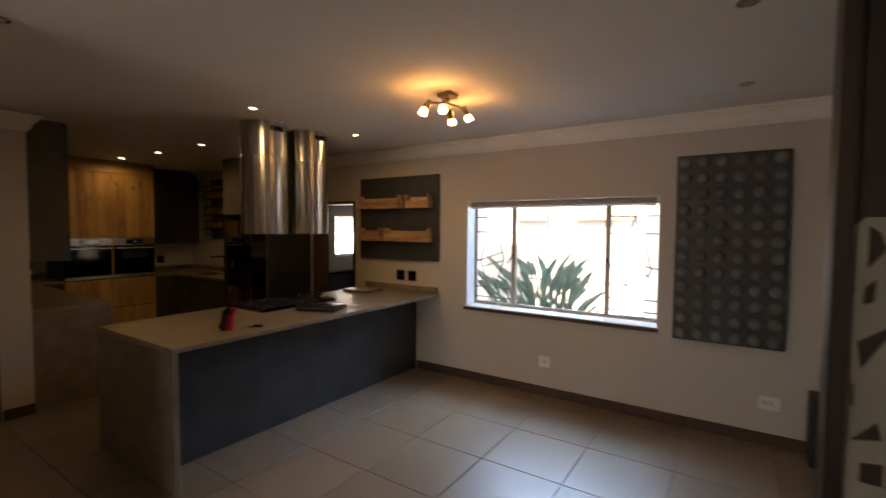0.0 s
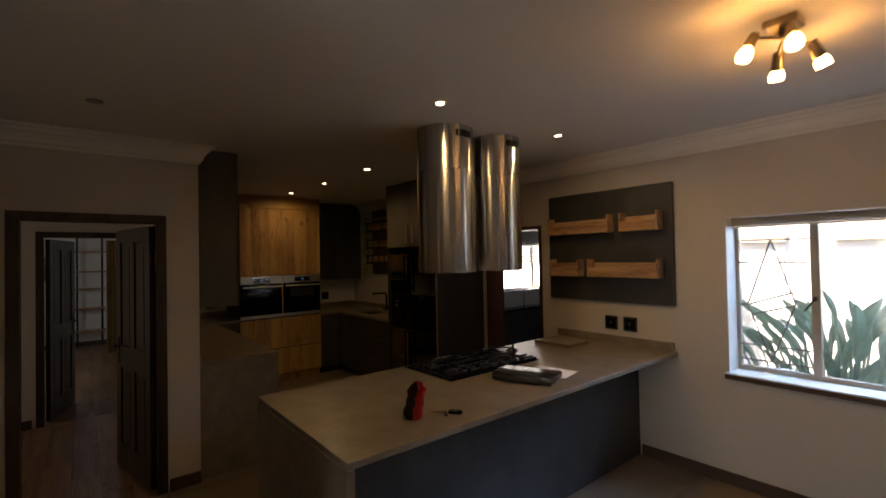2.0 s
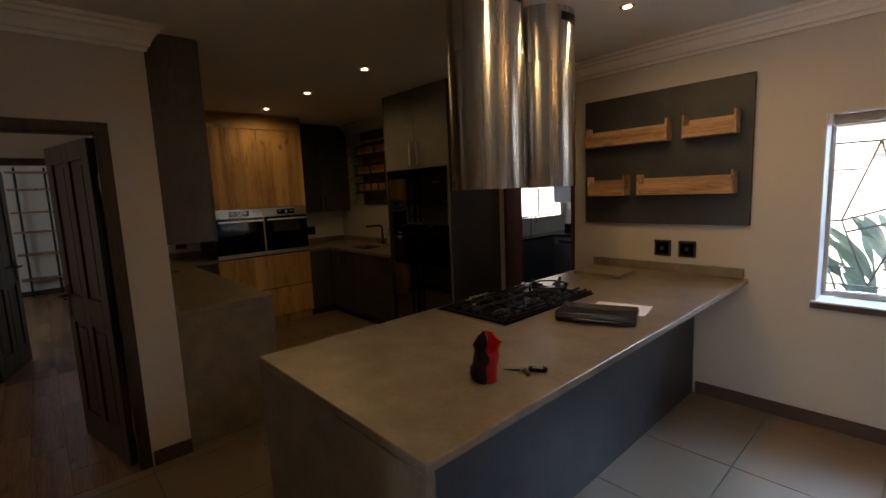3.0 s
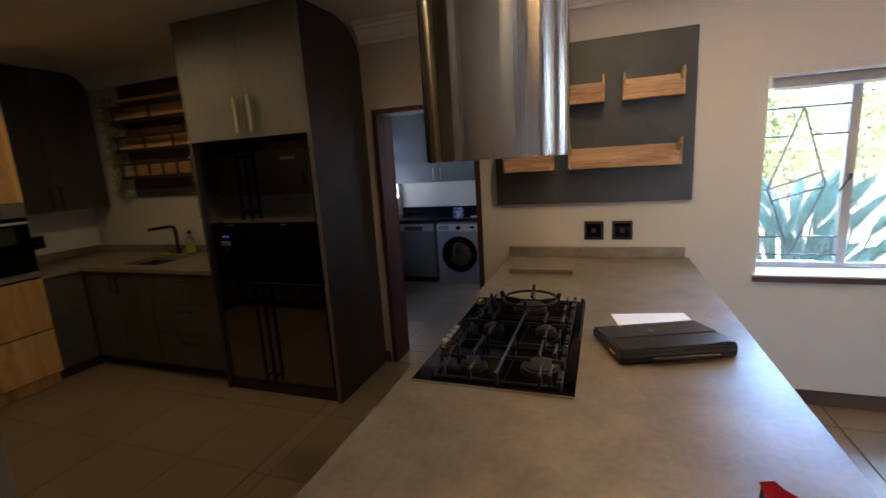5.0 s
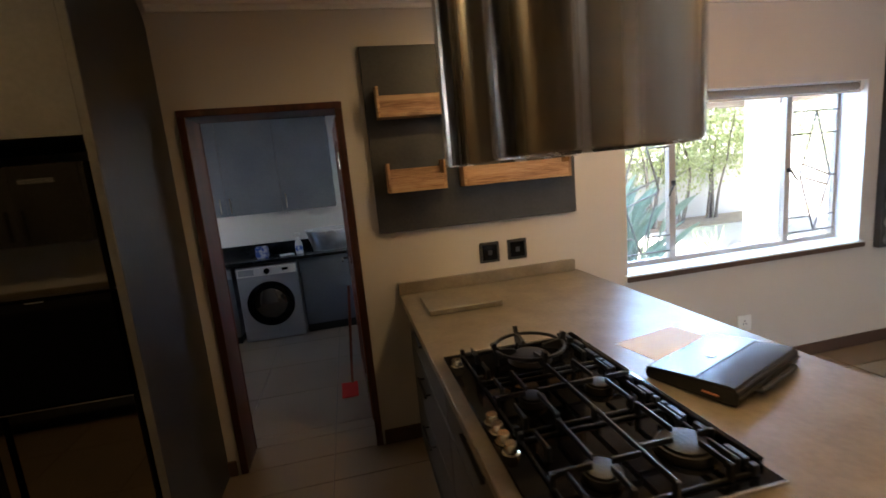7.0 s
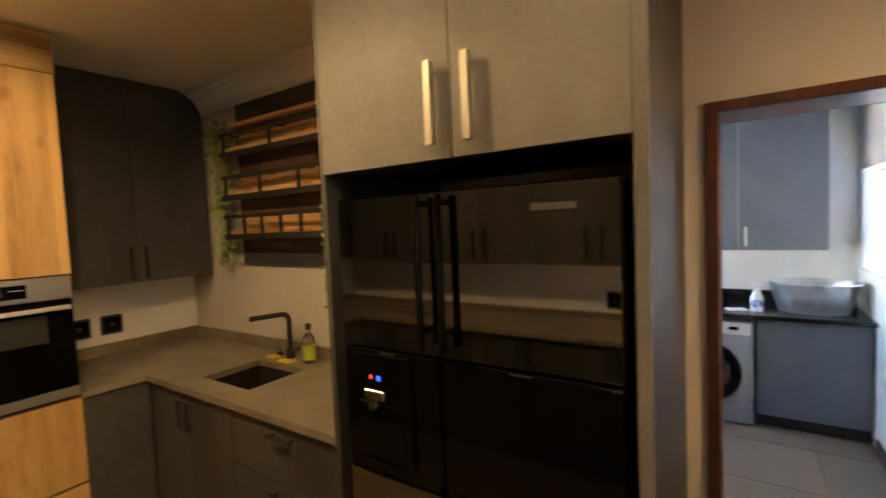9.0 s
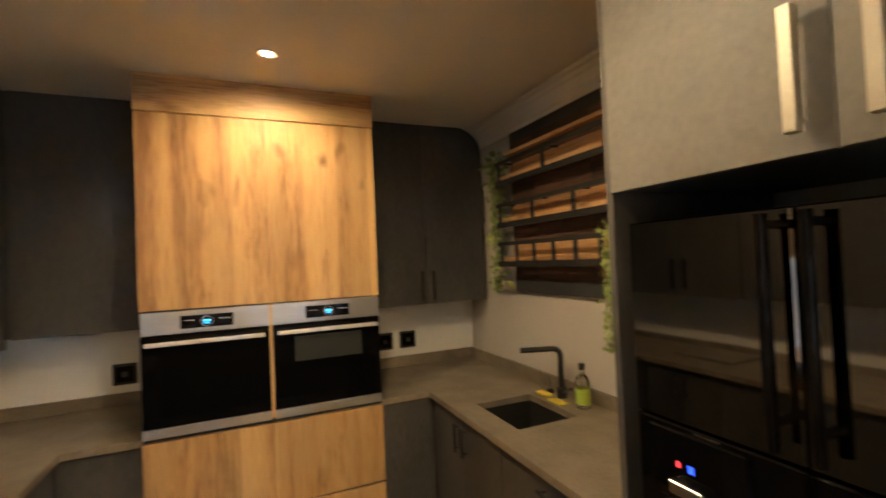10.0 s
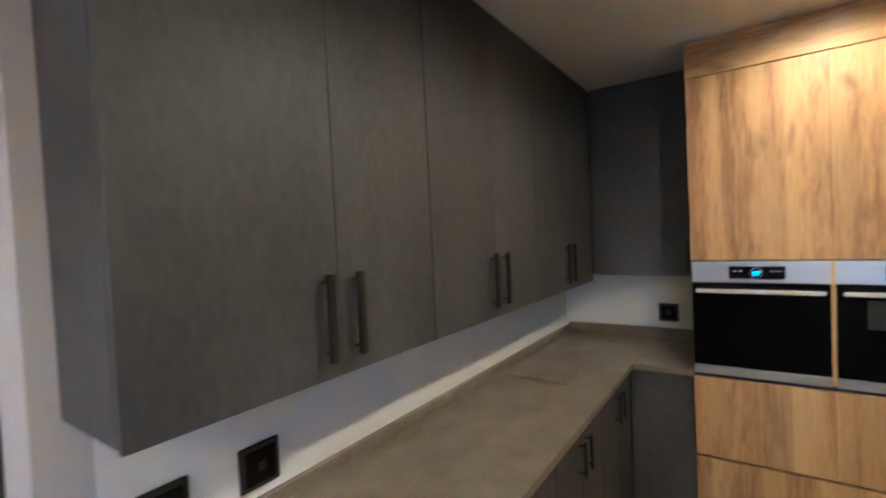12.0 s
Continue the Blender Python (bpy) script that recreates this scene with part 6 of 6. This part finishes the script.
for a, b in zip(pts, pts[1:]):
    rod(bm, a, b, 0.009, seg=10)
part("tap", bm, CHROME, tr, "curved chrome tap", 0, True)

# ---- passage and far room ----
sh = thing("ladder_shelf", (-11.7, 2.75, 0), "tall shelf of dark boards on metal pipe uprights", "shelf")
for y in (2.45, 2.85):
    rr("upright", (-11.75, y, 0.0005), (-11.75, y, 2.3), 0.018, BLACK_MATT, sh)
for z in (0.3, 0.75, 1.15, 1.5, 1.9, 2.2):
    bb("shelf_board", (-11.88, -11.62, 2.33, 2.9, z, z + 0.03), RECLAIMED, sh)
mr = thing("round_mirror", (-11.88, 2.0, 1.55), "round wall mirror with a brass rim", "mirror")
bm = lathe(bmesh.new(), (0, 0, 0), [(0.2, 0.0), (0.24, 0.0), (0.24, 0.03), (0.2, 0.03), (0.2, 0.0)], 40)
bmesh.ops.transform(bm, matrix=Matrix.Translation((-11.895, 2.05, 1.52)) @ Matrix.Rotation(radians(90), 4, "Y"), verts=bm.verts)
part("rim", bm, GOLD, mr, "", 0, True)
rr("glass", (-11.895, 2.05, 1.52), (-11.88, 2.05, 1.52), 0.198, MIRROR_BLACK, mr, "", 40)
for y0, cm in ((2.87, CURTAIN), (3.13, SLATE)):
    cu = thing("curtain", (-10.4, y0, 0), "long hanging ochre curtain in soft folds" if cm is CURTAIN else "long hanging dark curtain in soft folds", "curtain", "curtains of the far room")
    bm = bmesh.new()
    lo, hi = [], []
    for k in range(41):
        yy, xx = y0 + k * 0.006, -10.4 + 0.03 * math.sin(k * 0.9)
        lo.append(bm.verts.new((xx, yy, 0.03)))
        hi.append(bm.verts.new((xx, yy, 2.1)))
    for k in range(40):
        bm.faces.new((lo[k], lo[k + 1], hi[k + 1], hi[k]))
    bmesh.ops.solidify(bm, geom=bm.faces[:], thickness=0.004)
    part("cloth", bm, cm, cu, "", 0, True)

# ---- garden ----
wing = thing("house_wing", (-5, 12, -0.22), "white plastered house wing in sunlight", "house")
bm = bmesh.new()
box(bm, -12, -0.25, 10.2, 16, -0.22, 2.5)
part("wall", bm, FACADE, wing)
bb("roof", (-12.3, 0.1, 9.9, 16.3, 2.505, 2.65), ROOF, wing, "brown roof edge")
for a, b in ((-2.6, -1.95), (-1.46, -0.40)):
    wd = bb("window", (a + 0.04, b - 0.04, 10.16, 10.199, 0.7, 1.79), FACADE, wing, "white shuttered window", 0.004)
    for k in range(4):
        bb("shutter_slat", (a, b, 10.06 - 0.0 + k * 0.012, 10.155, 1.8 + k * 0.052, 1.848 + k * 0.052), SHUTTER, wd, "beige slatted shutter box", 0.004)
gw = thing("garden_wall", (8, 14.1, -0.22), "pale grey plastered garden wall", "wall")
bb("wall", (-0.2, 40, 14.0, 14.22, -0.22, 1.33), GARDEN_WALL, gw, "", 0.01)
bb("coping", (-0.2, 40, 13.96, 14.26, 1.331, 1.39), GARDEN_WALL, gw, "", 0.01)
structure("pavement", box(bmesh.new(), -0.2, 40, 12.6, 13.99, -0.23, -0.2), SOIL, "brown planting bed along the garden wall")
structure("pavement_bed", box(bmesh.new(), -2.6, 6.0, 6.4, 8.3, -0.23, -0.19), SOIL, "brown planting bed under the window")
pv = thing("garden_pavilion", (4.6, 9.5, -0.22), "cream pillared garden pavilion with a pitched roof", "pavilion")
for x, y in ((3.38, 9.6), (6.5, 9.6), (6.5, 12.0)):
    bb("pillar", (x - 0.16, x + 0.16, y - 0.16, y + 0.16, -0.22, 2.4), FACADE, pv, "", 0.01)
bm = extrude_poly(bmesh.new(), [(2.9, 2.42), (7.0, 2.42), (7.0, 2.55), (4.95, 3.6), (2.9, 2.55)], "y", 8.6, 12.4)
part("roof", bm, ROOF, pv, "brown pitched roof", 0.01)
bm = bmesh.new()
extrude_poly(bm, [(2.88, 2.40), (7.02, 2.40), (7.02, 2.56), (2.88, 2.56)], "y", 8.55, 8.59)
part("fascia", bm, FACADE, pv, "white fascia board")


def tree(x, y, h, seed, crown):
    """A slim many-stemmed tree: tapered wavering stems, limbs, and a loose crown of small leaves."""
    rnd = random.Random(seed)
    t = thing("tree", (x, y, -0.22), "slim many-stemmed tree with light green leaves by the garden wall", "tree", "trees along the garden wall")
    bm = bmesh.new()
    tips = []
    for st in range(rnd.choice((2, 3))):
        p, d, r = Vector((x + rnd.uniform(-0.12, 0.12), y + rnd.uniform(-0.1, 0.1), -0.22)), Vector((rnd.uniform(-0.28, 0.28), rnd.uniform(-0.2, 0.2), 1)), rnd.uniform(0.035, 0.06)
        for k in range(9):
            q = p + d.normalized() * h / 9
            rod(bm, p, q, r, r * 0.88, 8)
            if k > 1:
                e = q + Vector((rnd.uniform(-0.7, 0.7), rnd.uniform(-0.6, 0.6), rnd.uniform(0.2, 0.6)))
                rod(bm, q, e, r * 0.4, r * 0.12, 5)
                tips += [e, (q + e) / 2]
            p, r = q, r * 0.86
            d += Vector((rnd.uniform(-0.2, 0.2), rnd.uniform(-0.15, 0.15), 0))
        tips.append(p)
    part("trunk", bm, BARK, t, "", 0, True)
    verts, faces = [], []
    for k in range(crown):
        c = rnd.choice(tips) + Vector((rnd.gauss(0, 0.32), rnd.gauss(0, 0.3), rnd.gauss(0, 0.32)))
        s, e = rnd.uniform(0.026, 0.055), Euler((rnd.uniform(0, 6), rnd.uniform(0, 6), rnd.uniform(0, 6)))
        b = len(verts)
        for a in ((-1, 0, 0), (-0.2, 0.45, 0.1), (1, 0, 0), (-0.2, -0.45, 0.1)):
            v = Vector(a) * s
            v.rotate(e)
            verts.append(tuple(c + v - Vector((x, y, -0.22))))
        faces.append((b, b + 1, b + 2, b + 3))
    me = bpy.data.meshes.new("crown")
    me.from_pydata(verts, [], faces)
    me.materials.append(TREE_LEAF)
    c = new("crown", me)
    c.parent = t
    return t


for k, x in enumerate((-0.05, 0.55, 1.2, 2.1, 3.1, 4.0, 5.1, 6.1, 7.3, 8.6, 10.2, 12.0)):
    tree(x, 13.3 + 0.25 * math.sin(k * 2.1), 3.9 + 0.5 * math.sin(k * 1.7), 40 + k, 7500)


def strelitzia(x, y, n, seed, spread):
    rnd = random.Random(seed)
    p = thing("strelitzia", (x, y, -0.2), "large strelitzia clump with grey-green paddle leaves under the window", "plant")
    for k in range(n):
        w = rnd.uniform(0, 2 * math.pi)
        lean = rnd.uniform(0.1, 1.0) * spread
        h = rnd.uniform(0.72, 1.34) - 0.3 * lean
        foot = Vector((x + 0.12 * math.cos(w), y + 0.12 * math.sin(w), -0.2))
        d = Vector((math.cos(w) * lean * 1.25, math.sin(w) * lean * 0.6, h))
        bm = bmesh.new()
        rod(bm, foot, foot + d, 0.016, 0.009, 7)
        part("stalk", bm, PADDLE, p, "", 0, True)
        L, W = rnd.uniform(0.24, 0.40), rnd.uniform(0.024, 0.044)
        out = Vector((math.cos(w), math.sin(w), 0))
        up = (d.normalized() + out * 0.25).normalized()
        side = up.cross(Vector((rnd.uniform(-0.7, 0.7), 1, 0.2))).normalized()
        nrm = side.cross(up)
        bm = bmesh.new()
        rows = []
        for j in range(9):
            f = j / 8
            c = foot + d + up * L * f + out * 0.22 * f * f * L - Vector((0, 0, 0.10 * f * f * L))
            wd = W * (math.sin(math.pi * min(1, f * 0.93 + 0.05)) ** 0.75) + 0.002
            rows.append([bm.verts.new(c - side * wd + nrm * wd * 0.45), bm.verts.new(c), bm.verts.new(c + side * wd + nrm * wd * 0.45)])
        for a, b in zip(rows, rows[1:]):
            bm.faces.new((a[0], a[1], b[1], b[0]))
            bm.faces.new((a[1], a[2], b[2], b[1]))
        bmesh.ops.solidify(bm, geom=bm.faces[:], thickness=0.003)
        part("leaf", bm, PADDLE, p, "", 0, True)
    return p


strelitzia(-1.0, 7.08, 30, 1, 0.36)
strelitzia(-0.83, 7.2, 34, 2, 0.36)
strelitzia(-0.76, 7.16, 18, 7, 0.34)


def agapanthus(x, y, seed):
    rnd = random.Random(seed)
    p = thing("agapanthus", (x, y, -0.2), "low clump of strappy green leaves in the bed", "plant", "clumps in the bed")
    bm = bmesh.new()
    for k in range(34):
        w, L = rnd.uniform(0, 2 * math.pi), rnd.uniform(0.55, 1.05)
        o, s = Vector((math.cos(w), math.sin(w), 0)) * 0.6, Vector((-math.sin(w), math.cos(w), 0)) * 0.009
        prev = None
        for j in range(6):
            f = j / 5
            c = Vector((x, y, -0.2)) + o * (0.04 + 0.3 * L * f + 0.35 * L * f * f) + Vector((0, 0, L * (f * 1.1 - 0.45 * f * f)))
            t = s * (1 - 0.85 * f)
            cur = (bm.verts.new(c - t), bm.verts.new(c + t))
            if prev:
                bm.faces.new((prev[0], prev[1], cur[1], cur[0]))
            prev = cur
    part("foliage", bm, BED_LEAF, p)
    return p


for k, (x, y) in enumerate(((0.7, 8.9), (1.2, 9.05), (1.6, 8.85), (2.1, 9.1), (2.6, 8.9), (3.1, 9.1), (3.6, 8.7), (0.4, 8.6), (4.3, 8.9), (5.0, 9.1))):
    agapanthus(x, y, 70 + k)

# ---- floor tiles and planks ----
TILE_MESH = {}


def tile_mesh(w, d, material, key):
    k = (round(w, 3), round(d, 3), key)
    if k not in TILE_MESH:
        bm = box(bmesh.new(), -w / 2, w / 2, -d / 2, d / 2, -0.010, 0.0)
        top = [e for e in bm.edges if all(v.co.z > -0.001 for v in e.verts)]
        bmesh.ops.bevel(bm, geom=top, offset=0.0015, segments=1, affect="EDGES")
        me = bpy.data.meshes.new("tile")
        bm.to_mesh(me)
        bm.free()
        me.materials.append(material)
        TILE_MESH[k] = me
    return TILE_MESH[k]


def lay(name, parent, x0, x1, y0, y1, ox, oy, px, py, gap, material, z=0.0, stagger=0.0):
    row = 0
    y = oy - math.ceil((oy - y0) / py) * py
    while y < y1 - 0.01:
        x = ox + (row % 3) * stagger - math.ceil((ox + (row % 3) * stagger - x0) / px) * px
        while x < x1 - 0.01:
            a, b, c, d = max(x, x0), min(x + px, x1), max(y, y0), min(y + py, y1)
            if b - a > 0.02 and d - c > 0.02:
                o = new(name, tile_mesh(b - a - gap, d - c - gap, material, name))
                o.location = ((a + b) / 2, (c + d) / 2, z)
                o.parent = parent
            x += px
        y += py
        row += 1


floor = bpy.data.objects["floor"]
PIT = 0.583
for d in ((DW, EW, -2.2, NW), (WW, DW, SW, NW), (L0, L1, NW, NW + 0.23), (LX0, LX1, NW + 0.23, LY1)):
    lay("tile", floor, *d, -0.405, 4.735, PIT, PIT, 0.005, TILE)
lay("plank", floor, -6.45, DW - 0.001, -0.6, SW - 0.1, -4.3, 0.1, 1.2, 0.18, 0.002, PLANK, 0.0, 0.4)
lay("plank", floor, -11.9, -6.452, 0.4, 4.5, -4.3, 0.1, 1.2, 0.18, 0.002, PLANK, 0.0, 0.4)
